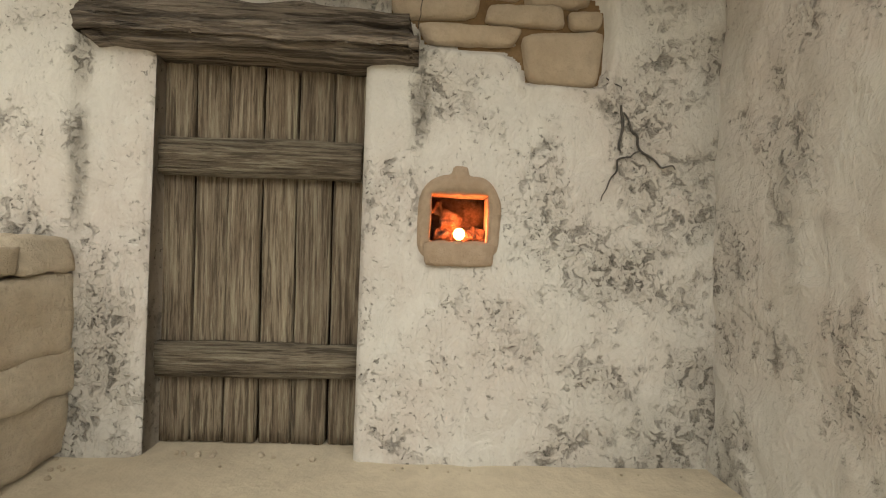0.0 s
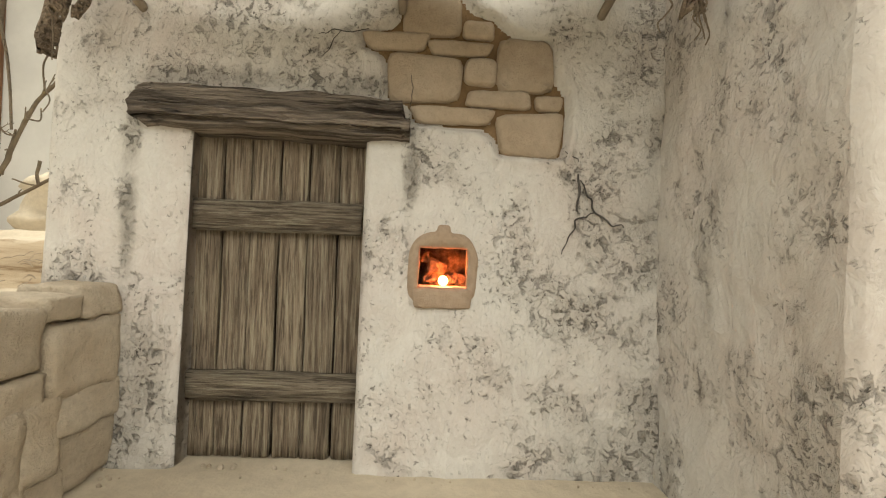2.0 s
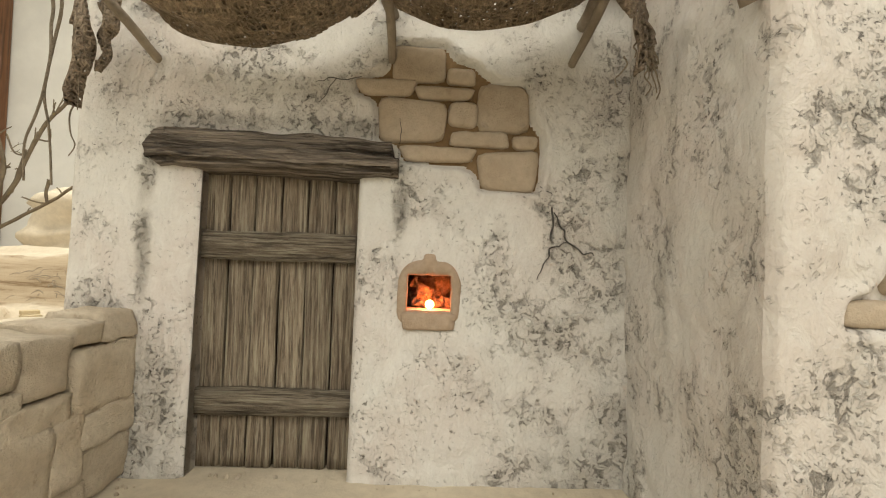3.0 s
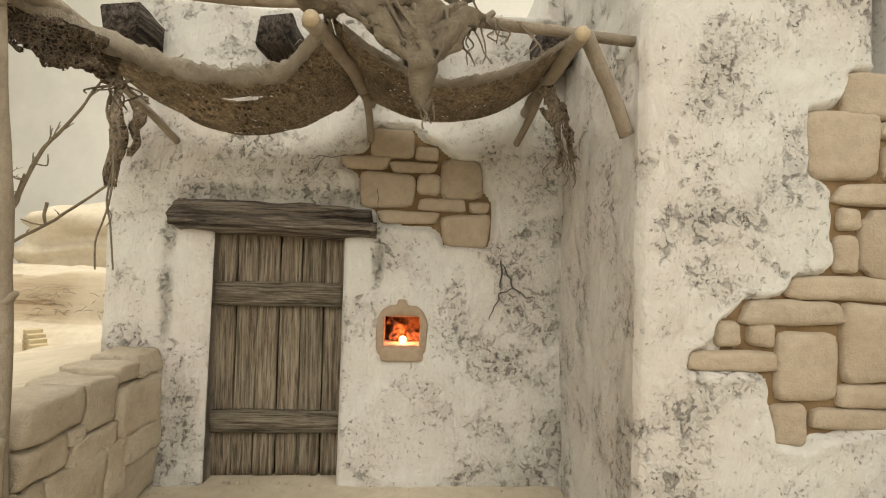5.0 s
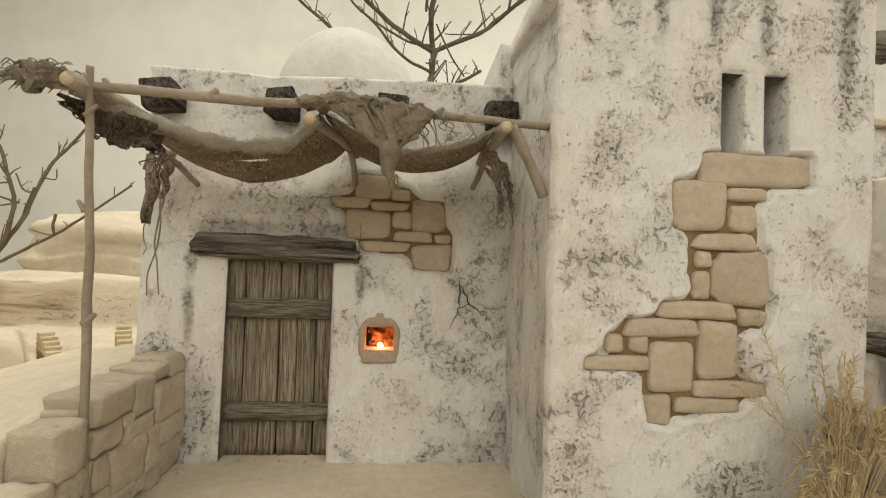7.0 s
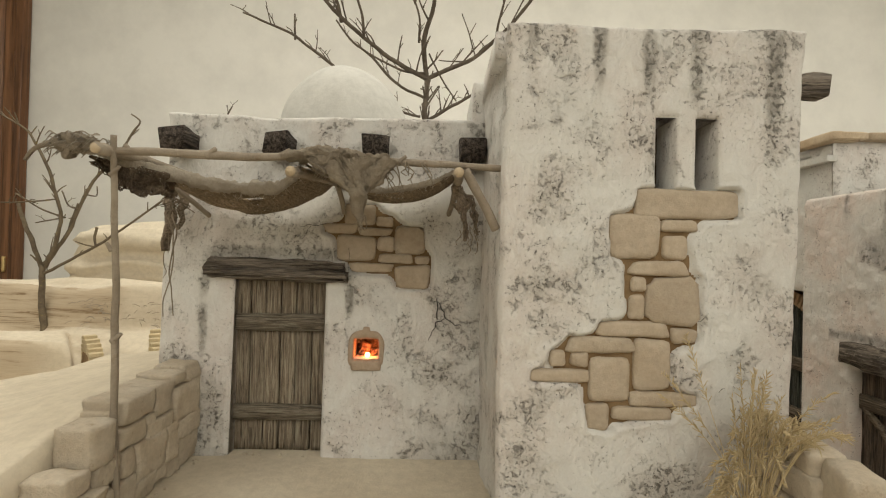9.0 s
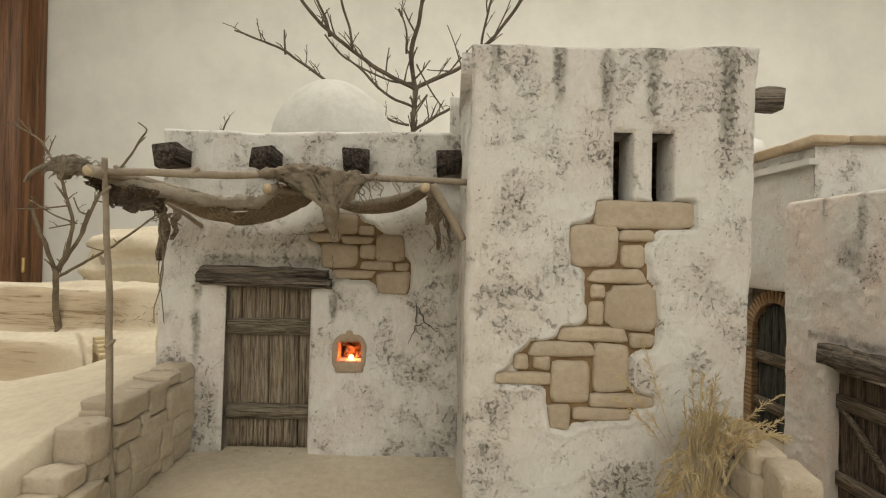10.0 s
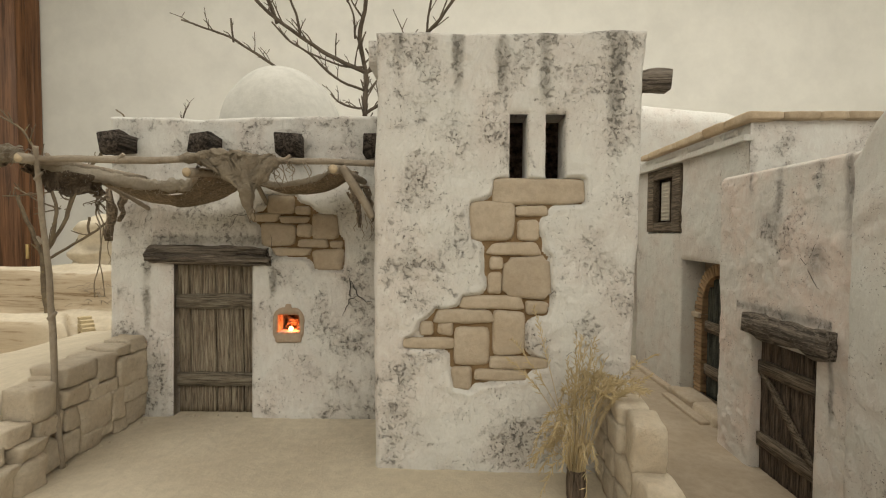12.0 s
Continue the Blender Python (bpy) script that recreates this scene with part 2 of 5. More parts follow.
def net_mat(name, light, dark, cell, yarn_width):
    """Coarse knitted cloth: uneven loops of woolly yarn, open inside the loops."""
    m, n, l, b = mat(name, 0.95)
    v = coords(n, l, (1.0, 0.8, 1.0))
    bend = n.new("ShaderNodeMix")
    bend.data_type, bend.blend_type = "RGBA", "LINEAR_LIGHT"
    bend.inputs[0].default_value = 0.012
    wool = node(n, "ShaderNodeTexNoise", Scale=22.0, Detail=4.0)
    l.new(v, wool.inputs["Vector"])
    l.new(v, bend.inputs[6])
    l.new(wool.outputs["Color"], bend.inputs[7])
    loops = node(n, "ShaderNodeTexVoronoi", Scale=cell, Randomness=0.55)
    loops.feature = "DISTANCE_TO_EDGE"
    l.new(bend.outputs[2], loops.inputs["Vector"])
    tone, fuzz = noise_tex(n, l, v, 4.0, 5), noise_tex(n, l, v, 60.0, 4, 0.7)
    gap = math_node(n, l, "SUBTRACT", loops.outputs["Distance"], math_node(n, l, "MULTIPLY", tone, 0.25))
    col = mix(n, l, ramp(n, l, tone, [(0.36, (0,)), (0.62, (1,))]), dark, light)
    col = mix(n, l, ramp(n, l, fuzz, [(0.35, (0.6,)), (0.6, (0,))]), col, tuple(c * 0.5 for c in dark))
    col = mix(n, l, ramp(n, l, fuzz, [(0.55, (0,)), (0.72, (0.4,))]), col, tuple(min(0.7, c * 1.5) for c in light))
    l.new(col, b.inputs["Base Color"])
    l.new(ramp(n, l, gap, [(yarn_width, (1,)), (yarn_width + 0.03, (0,))]), b.inputs["Alpha"])
    bump(n, l, b, math_node(n, l, "SUBTRACT", math_node(n, l, "MULTIPLY", fuzz, 0.5), gap), 1.0, 0.03)
    return m


BURLAP = net_mat("coarse_knitted_cloth", (0.37, 0.285, 0.195), (0.21, 0.155, 0.10), 50.0, 0.155)
BURLAP_DARK = net_mat("dark_open_net", (0.21, 0.155, 0.105), (0.10, 0.072, 0.05), 85.0, 0.07)
TATTER = net_mat("frayed_brown_cloth", (0.40, 0.32, 0.24), (0.26, 0.20, 0.145), 52.0, 0.16)


# ---- building helpers ----
def part(name, data, material, parent=None, label="", origin=None, smooth=True):
    """Links a bmesh (in decimetres, world places) as one mesh object, under a thing or a part."""
    if isinstance(data, bmesh.types.BMesh):
        me = bpy.data.meshes.new(name)
        bmesh.ops.recalc_face_normals(data, faces=data.faces)
        data.to_mesh(me)
        data.free()
    else:
        me = data
    base = Vector((0, 0, 0))
    if parent is not None:
        base = Vector(parent["base"])
    elif origin is not None:
        base = Vector(origin)
    me.transform(Matrix.Scale(S, 4) @ Matrix.Translation(-base))
    for p in me.polygons:
        p.use_smooth = smooth
    if material is not None:
        me.materials.append(material)
    ob = new(name, me)
    ob["base"] = list(base)
    if parent is not None:
        ob.parent = parent
    else:
        ob.location = base * S
    if label:
        ob["label"] = label
    return ob


def thing(name, at, label, category, group="", kind=""):
    ob = new(name)
    ob.empty_display_size = 0.01
    ob.location = Vector(at) * S
    ob["base"] = list(at)
    return tagged(ob, label, category, group, kind)


def lattice_noise(seed):
    rng = np.random.RandomState(seed)
    table = rng.rand(64, 64)

    def value(x, y):
        xi, yi = np.floor(x).astype(int), np.floor(y).astype(int)
        fx, fy = x - xi, y - yi
        fx, fy = fx * fx * (3 - 2 * fx), fy * fy * (3 - 2 * fy)
        a, b = table[xi % 64, yi % 64], table[(xi + 1) % 64, yi % 64]
        c, d = table[xi % 64, (yi + 1) % 64], table[(xi + 1) % 64, (yi + 1) % 64]
        return (a * (1 - fx) + b * fx) * (1 - fy) + (c * (1 - fx) + d * fx) * fy - 0.5

    def fbm(x, y, scale, octaves=4):
        x, y = np.asarray(x, float), np.asarray(y, float)
        return sum(value(x * scale * 2**k + 17 * k, y * scale * 2**k + 5 * k) / 2**k for k in range(octaves))

    return fbm


def ease(a, b, x):
    t = np.clip((np.asarray(x, float) - a) / (b - a), 0, 1)
    return t * t * (3 - 2 * t)


def grid_mesh(name, us, vs, place, keep=None, stain_tone=None, uv=False):
    """A sheet of quads over us x vs; place gives world x, y, z arrays; keep drops faces by their middle."""
    u, v = np.meshgrid(us, vs, indexing="ij")
    x, y, z = place(u, v)
    nu, nv = len(us), len(vs)
    verts = np.stack([np.broadcast_to(a, u.shape) for a in (x, y, z)], -1).reshape(-1, 3)
    idx = np.arange(nu * nv).reshape(nu, nv)
    quads = np.stack([idx[:-1, :-1], idx[1:, :-1], idx[1:, 1:], idx[:-1, 1:]], -1).reshape(-1, 4)
    if keep is not None:
        mu = (u[:-1, :-1] + u[1:, 1:]).ravel() / 2
        mv = (v[:-1, :-1] + v[1:, 1:]).ravel() / 2
        quads = quads[keep(mu, mv)]
    me = bpy.data.meshes.new(name)
    me.from_pydata(verts.tolist(), [], quads.tolist())
    if stain_tone is not None:
        at = me.attributes.new("stain_tone", "FLOAT", "POINT")
        at.data.foreach_set("value", np.clip(stain_tone(u, v), 0, 1).ravel().astype(np.float32))
    if uv:
        layer = me.uv_layers.new(name="UVMap")
        uu, vv = u.ravel(), v.ravel()
        for loop in me.loops:
            layer.data[loop.index].uv = (uu[loop.vertex_index], vv[loop.vertex_index])
    return me


def stations(a, b, step, marks=()):
    base = np.linspace(a, b, max(2, int(round((b - a) / step)) + 1))
    for m in marks:
        base = base[np.abs(base - m) > step * 0.3]
    return np.unique(np.concatenate([base, np.array(marks, float)]))


EDGE = lattice_noise(99)


def wander(t):
    """How far a hand-cut edge wanders along its length."""
    return 0.022 * EDGE(np.asarray(t, float) * 1.0, 0 * np.asarray(t, float), 2.3, 4)


def round_edge(e, r):
    """How far a surface falls back at a distance e from a rounded edge."""
    e = np.clip(e, 0, r)
    return r - np.sqrt(np.maximum(r * r - (r - e) ** 2, 0))


def rect_gap(u, v, rect, corner=0.0):
    """Signed distance to a rectangle (centre u, v, width, height)."""
    cu, cv, w, h = rect
    du, dv = np.abs(u - cu) - w / 2 + corner, np.abs(v - cv) - h / 2 + corner
    return np.hypot(np.maximum(du, 0), np.maximum(dv, 0)) + np.minimum(np.maximum(du, dv), 0) - corner


def peel_gap(u, v, stones, fbm, margin):
    """Signed distance to the ragged edge where plaster has come off a group of stones."""
    gap = -0.04 * np.log(np.sum([np.exp(-np.maximum(rect_gap(u, v, s, 0.02), -0.1) / 0.04) for s in stones], axis=0))
    return gap - margin + 0.03 + 0.020 * fbm(u, v, 6.0, 3)


def plaster_sheet(name, us, vs, place, seed, holes=(), stones=(), margin=0.025, edges=(), stain_tone=None, rough=0.012, recess=0.036, fade=()):
    """A hand-modelled plaster face. place(u, v, out) lays it in space; holes are (u0, u1, v0, v1, depth)."""
    fbm = lattice_noise(seed)

    def out(u, v):
        d = rough * (fbm(u, v, 3.0, 3) + 0.7 * np.maximum(fbm(u, v, 14.0, 3), -0.2))
        for e in edges:
            d = d * ease(0, 0.06, e(u, v)) - round_edge(e(u, v), 0.035)
        for e in fade:
            d = d * ease(0, 0.06, e(u, v))
        for u0, u1, v0, v1, _ in holes:
            g = rect_gap(u, v, ((u0 + u1) / 2, (v0 + v1) / 2, u1 - u0, v1 - v0))
            d = d * ease(0, 0.05, g) - 0.018 * np.exp(-np.maximum(g, 0) / 0.012)
        if len(stones):
            g = peel_gap(u, v, stones, fbm, margin)
            d = d * ease(-0.01, 0.03, g) - recess * ease(0.010, -0.008, g) + 0.006 * np.exp(-(((g - 0.016) / 0.012) ** 2))
        return d

    marks_u = [m for h in holes for m in h[:2]]
    marks_v = [m for h in holes for m in h[2:4]]
    us, vs = stations(*us, marks_u), stations(*vs, marks_v)

    def keep(mu, mv):
        ok = np.ones(len(mu), bool)
        for u0, u1, v0, v1, _ in holes:
            ok &= ~((mu > u0) & (mu < u1) & (mv > v0) & (mv < v1))
        return ok

    me = grid_mesh(name, us, vs, lambda u, v: place(u, v, out(u, v)), keep, stain_tone)
    bm = bmesh.new()
    bm.from_mesh(me)
    for u0, u1, v0, v1, depth in holes:
        for line in ([(u0, t) for t in vs if v0 <= t <= v1], [(u1, t) for t in vs if v0 <= t <= v1],
                     [(t, v0) for t in us if u0 <= t <= u1], [(t, v1) for t in us if u0 <= t <= u1]):
            u, v = np.array(line).T
            front, back = np.stack(np.broadcast_arrays(*place(u, v, out(u, v))), -1), np.stack(np.broadcast_arrays(*place(u, v, 0 * u - depth)), -1)
            f, k = [bm.verts.new(p) for p in front], [bm.verts.new(p) for p in back]
            for i in range(len(line) - 1):
                bm.faces.new((f[i], f[i + 1], k[i + 1], k[i]))
    bmesh.ops.remove_doubles(bm, verts=bm.verts, dist=0.0005)
    bm.to_mesh(me)
    bm.free()
    return me


def peel_bed(name, stones, place, margin, depth, top=9.0):
    """The mortar behind a group of bare stones."""
    c = np.array(stones)
    u0, u1 = (c[:, 0] - c[:, 2] / 2).min() - 0.1, (c[:, 0] + c[:, 2] / 2).max() + 0.1
    v0, v1 = (c[:, 1] - c[:, 3] / 2).min() - 0.1, (c[:, 1] + c[:, 3] / 2).max() + 0.1
    fbm = lattice_noise(77)
    return grid_mesh(name, stations(u0, u1, 0.02), stations(v0, v1, 0.02), lambda u, v: place(u, v, -depth + 0.008 * fbm(u, v, 9.0, 3)),
                     lambda mu, mv: np.min([rect_gap(mu, mv, s) for s in stones], axis=0) < np.where(mv < top, margin + 0.09, 0.0))


def rounded_block(size, seed, corner=0.3, lump=0.06, cuts=5, outline=0.0):
    """A worn stone: a block with rounded, uneven edges, centred on nothing."""
    w, d, h = size
    bm = bmesh.new()
    bmesh.ops.create_cube(bm, size=2.0)
    bmesh.ops.subdivide_edges(bm, edges=bm.edges, cuts=cuts, use_grid_fill=True)
    r = corner * min(w, d, h)
    half = Vector((w / 2, d / 2, h / 2))
    shift = Vector((seed * 3.17 % 50, seed * 1.71 % 50, seed * 0.93 % 50))
    skew = [noise.noise(shift + Vector((k * 5.3, 0, 0))) for k in range(4)]
    for v in bm.verts:
        p = Vector(v.co[k] * half[k] for k in range(3))
        if outline:
            e = outline * min(w, h)
            cx, cz = max(-half.x + e, min(half.x - e, p.x)), max(-half.z + e, min(half.z - e, p.z))
            far = math.hypot(p.x - cx, p.z - cz)
            if far > e:
                p.x, p.z = cx + (p.x - cx) * e / far, cz + (p.z - cz) * e / far
        core = Vector(max(-half[k] + r, min(half[k] - r, p[k])) for k in range(3))
        off = p - core
        if off.length > 1e-6:
            p = core + off.normalized() * r
        p.x *= 1 + 0.26 * skew[0] * p.z / half.z
        p.z *= 1 + 0.26 * skew[1] * p.x / half.x
        n1 = noise.noise_vector(p * (1.6 / max(min(w, h), 0.05)) + shift)
        v.co = p + n1 * lump * min(w, d, h)
    return bm


def moved(bm, m):
    bmesh.ops.transform(bm, matrix=m, verts=bm.verts)
    return bm


def rot(ax, deg):
    return Matrix.Rotation(radians(deg), 4, ax)


def box(bm, lo, hi, bevel=0.0):
    """A bevelled box from corner to corner, into bm."""
    made = bmesh.ops.create_cube(bm, size=1.0)
    lo, hi = Vector(lo), Vector(hi)
    for v in made["verts"]:
        v.co = Vector(((lo[k] + hi[k]) / 2 + v.co[k] * (hi[k] - lo[k]) for k in range(3)))
    if bevel:
        edges = list({e for v in made["verts"] for e in v.link_edges})
        bmesh.ops.bevel(bm, geom=edges, offset=bevel, segments=2, profile=0.6, affect="EDGES")
    return bm


def new_box(lo, hi, bevel=0.0):
    return box(bmesh.new(), lo, hi, bevel)


def tube(bm, points, radii, sides=8, wobble=0.0, seed=0, cap=True):
    """A tapered round limb through points."""
    pts = [Vector(p) for p in points]
    fine, rad = [], []
    for i in range(len(pts) - 1):
        p0, p1, p2, p3 = pts[max(i - 1, 0)], pts[i], pts[i + 1], pts[min(i + 2, len(pts) - 1)]
        steps = 5
        for k in range(steps + (i == len(pts) - 2)):
            t = k / steps
            q = 0.5 * ((2 * p1) + (p2 - p0) * t + (2 * p0 - 5 * p1 + 4 * p2 - p3) * t * t + (3 * p1 - p0 - 3 * p2 + p3) * t**3)
            fine.append(q)
            rad.append(radii[i] * (1 - t) + radii[i + 1] * t)
    rings = []
    for i, (q, r) in enumerate(zip(fine, rad)):
        way = (fine[min(i + 1, len(fine) - 1)] - fine[max(i - 1, 0)]).normalized()
        side = way.cross(Vector((0.13, 0.31, 0.94)))
        if side.length < 0.05:
            side = way.cross(Vector((1, 0, 0)))
        side.normalize()
        up = side.cross(way)
        q = q + wobble * r * noise.noise_vector(q * 6 + Vector((seed, 0, 0)))
        ring = []
        for k in range(sides):
            a = 2 * math.pi * k / sides
            rr = r * (1 + 0.35 * wobble * noise.noise(q * 14 + Vector((math.cos(a), math.sin(a), seed))))
            ring.append(bm.verts.new(q + side * rr * math.cos(a) + up * rr * math.sin(a)))
        rings.append(ring)
    for a, b in zip(rings, rings[1:]):
        for k in range(sides):
            bm.faces.new((a[k], a[(k + 1) % sides], b[(k + 1) % sides], b[k]))
    if cap:
        bm.faces.new(rings[0][::-1])
        bm.faces.new(rings[-1])
    return bm


def new_tube(*a, **k):
    return tube(bmesh.new(), *a, **k)


def plank(lo, hi, seed, axis, wear=0.006, ridges=0.0):
    """A worn board: cut into slices along its axis, its edges uneven and rounded."""
    k = "xyz".index(axis)
    bm = bmesh.new()
    box(bm, lo, hi)
    length = hi[k] - lo[k]
    others = [i for i in range(3) if i != k]
    cut = max(6, int(length / 0.05))
    for i in range(1, cut):
        co = [0.0, 0.0, 0.0]
        co[k] = lo[k] + length * i / cut
        no = [0.0, 0.0, 0.0]
        no[k] = 1.0
        bmesh.ops.bisect_plane(bm, geom=bm.verts[:] + bm.edges[:] + bm.faces[:], plane_co=co, plane_no=no)
    if ridges:
        w = hi[0] - lo[0]
        for i in range(1, 22):
            bmesh.ops.bisect_plane(bm, geom=bm.verts[:] + bm.edges[:] + bm.faces[:], plane_co=(lo[0] + w * i / 22, 0, 0), plane_no=(1, 0, 0))
        for v in bm.verts:
            if v.co.y < (lo[1] + hi[1]) / 2:
                e = min(v.co.x - lo[0], hi[0] - v.co.x)
                v.co.y += ridges * (noise.noise(Vector((v.co.x * 95, seed * 3.1, v.co.z * 1.3))) + 0.6 * noise.noise(Vector((v.co.x * 30, seed, v.co.z * 0.8)))) + 0.008 * (e < 0.002)
            v.co.x += 0.004 * noise.noise(Vector((seed * 1.7, 0, v.co.z * 3)))
        return bm
    bmesh.ops.bevel(bm, geom=[e for e in bm.edges if abs((e.verts[0].co - e.verts[1].co)[k]) > 1e-5], offset=min(0.005, 0.2 * min(hi[i] - lo[i] for i in others)), segments=2, affect="EDGES")
    for v in bm.verts:
        q = noise.noise_vector(v.co * 7 + Vector((seed * 2.7, seed, 0)))
        for i in others:
            v.co[i] += wear * q[i]
        v.co[k] += 0.5 * wear * q[k]
    return bm


def crack(name, parent, points, width, label="thin dark crack"):
    """A crack as a thin tube lying on the face, a groove's darkness put into its colour."""
    bm = bmesh.new()
    pts = [Vector(p) for p in points]
    fine = []
    for a, b in zip(pts, pts[1:]):
        for k in range(6):
            q = a.lerp(b, k / 6)
            fine.append(q + 0.012 * Vector((noise.noise(q * 31), 0, noise.noise(q * 31 + Vector((9, 0, 0))))))
    fine.append(pts[-1])
    tube(bm, fine[::2] if len(fine) > 12 else fine, [0.5 * width * (0.35 + 0.65 * math.sin(math.pi * (0.15 + 0.8 * i / max(1, len(fine[::2] if len(fine) > 12 else fine) - 1)))) for i in range(len(fine[::2] if len(fine) > 12 else fine))], 5)
    return part(name, bm, CRACK, parent, label)


# ---- the room that the model stands in ----
def room():
    x0, x1, y0, y1, z0, z1 = -25.5, 25.5, -22.0, 20.5, -9.0, 16.0
    t = 1.0
    for name, lo, hi, m, label, cat in (
        ("wall_north", (x0, y1, z0), (x1, y1 + t, z1), ROOM_PAINT, "plain cream painted room wall", "wall"),
        ("wall_south", (x0, y0 - t, z0), (x1, y0, z1), ROOM_PAINT, "plain cream painted room wall", "wall"),
        ("wall_west", (x0 - t, y0 - t, z0), (x0, y1 + t, z1), ROOM_PAINT, "plain cream painted room wall", "wall"),
        ("wall_east", (x1, y0 - t, z0), (x1 + t, y1 + t, z1), ROOM_PAINT, "plain cream painted room wall", "wall"),
        ("floor", (x0 - t, y0 - t, z0 - t), (x1 + t, y1 + t, z0), ROOM_FLOOR, "plain brown tiled room floor", "floor"),
        ("ceiling", (x0 - t, y0 - t, z1), (x1 + t, y1 + t, z1 + t), ROOM_PAINT, "plain cream room ceiling", "ceiling"),
    ):
        tagged(part(name, new_box(lo, hi), m, smooth=False), label, cat, kind="structure")
    # brown wooden room door with its casing, on the north wall
    d = thing("door_1", (-21.0, 20.4, -9.0), "varnished dark brown wooden room door with brass hinges", "door", kind="structure")
    part("leaf", plank((-25.1, 20.2, -8.9), (-19.9, 20.44, 15.2), 3, "z", 0.0), ROOM_WOOD, d)
    for lo, hi in (((-19.85, 20.1, -9.0), (-19.3, 20.46, 15.6)), ((-19.27, 20.0, -9.0), (-18.9, 20.46, 15.8))):
        part("casing", new_box(lo, hi, 0.06), ROOM_WOOD, d, "dark moulded door casing")
    for z in (0.4,):
        part("hinge", new_tube([(-19.48, 20.06, z - 0.36), (-19.48, 20.06, z + 0.36)], [0.075, 0.075], 12), BRASS, d, "small brass hinge")


room()


# ---- ground: one sheet of sand ----
def ground():
    f1, f2 = lattice_noise(11), lattice_noise(12)

    def height(x, y):
        side = 0.55 - 0.12 * ease(-1.0, -2.0, x) - 0.14 * ease(-2.0, -2.4, x) - 0.12 * ease(-2.4, -3.2, x) - 0.2 * ease(-3.2, -5.0, x)
        front = 0.45 + 0.55 * ease(-0.6, 1.1, y)
        crest = 2.35 + 0.25 * f1(x, 0 * y, 0.7, 2)
        terrace = side * front * (1 - ease(crest, crest + 1.2, y)) - 0.42 * ease(crest, crest + 1.2, y)
        wobble = 0.12 * f1(x, 0 * y + 3, 1.1, 3)
        end = -3.60 - 0.85 * (np.clip(y, 4.0, 5.0) - 4.1)
        low_bank = ease(4.12 + wobble, 4.26 + wobble, y) * (0.57 - 0.06 * ease(4.4, 5.3, y)) * ease(-0.03, -0.14, x - end)
        ramp_ = (0.08 * ease(3.3, 4.3, y) + 0.45 * ease(4.35, 5.2, y)) * ease(-0.14, -0.03, x - end)
        high_bank = ease(5.30 + wobble, 5.52 + wobble, y) * (1 - 1.5 * ease(6.0, 7.4, y)) * (0.62 + 0.08 * ease(5.5, 6.5, y) + 0.07 * f2(x, y, 0.6, 2))
        left = terrace + low_bank + ramp_ + high_bank
        strata = 0.045 * f2(x * 0.35, y * 3.0, 2.2, 3) * (ease(4.0, 4.2, y))
        left = left + ease(4.0, 4.15, y) * ease(-3.7, -4.4, x + 0.5 * f1(x, y, 0.8, 2)) * 0.03 * np.sin((left + 0.2 * f1(x, y, 0.6, 2)) * 45)
        z = (left + strata) * ease(-0.93, -1.03, x)
        z = z - 0.64 * ease(2.40, 2.47, x)
        return z + 0.012 * f1(x, y, 1.5, 3) + 0.006 * f2(x, y, 9.0, 2)

    xs = np.concatenate([np.arange(-14, -6, 0.5), np.arange(-6, -1.2, 0.06), np.arange(-1.2, -0.8, 0.02), np.arange(-0.8, 2.3, 0.05), np.arange(2.3, 2.6, 0.02), np.arange(2.6, 4.4, 0.08), np.arange(4.4, 12.1, 0.5)])
    ys = np.concatenate([np.arange(-6, -2, 0.4), np.arange(-2, 4.0, 0.06), np.arange(4.0, 6.0, 0.03), np.arange(6.0, 12.1, 0.3)])
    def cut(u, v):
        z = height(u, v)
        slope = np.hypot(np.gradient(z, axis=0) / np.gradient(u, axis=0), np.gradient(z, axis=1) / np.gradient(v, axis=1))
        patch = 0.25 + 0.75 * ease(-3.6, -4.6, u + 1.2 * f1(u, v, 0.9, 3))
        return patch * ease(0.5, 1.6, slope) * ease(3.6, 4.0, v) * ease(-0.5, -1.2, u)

    me = grid_mesh("ground", xs, ys, lambda u, v: (u, v, height(u, v)), stain_tone=cut)
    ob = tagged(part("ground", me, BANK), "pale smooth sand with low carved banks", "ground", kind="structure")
    tagged(part("plinth", new_box((-13.9, -5.9, -9.0), (12.0, 12.0, -1.2)), ROOM_PAINT, smooth=False), "plain covered table that carries the model", "table", kind="structure")
    # the lower street beside the tower
    me = grid_mesh("street", stations(2.47, 4.4, 0.1), stations(-3.0, 9.0, 0.1), lambda u, v: (u, v, -0.632 + 0.008 * f1(u, v, 1.4, 3)))
    tagged(part("street", me, STREET), "brown trodden street floor", "road", kind="structure")
    return height


HEIGHT = ground()


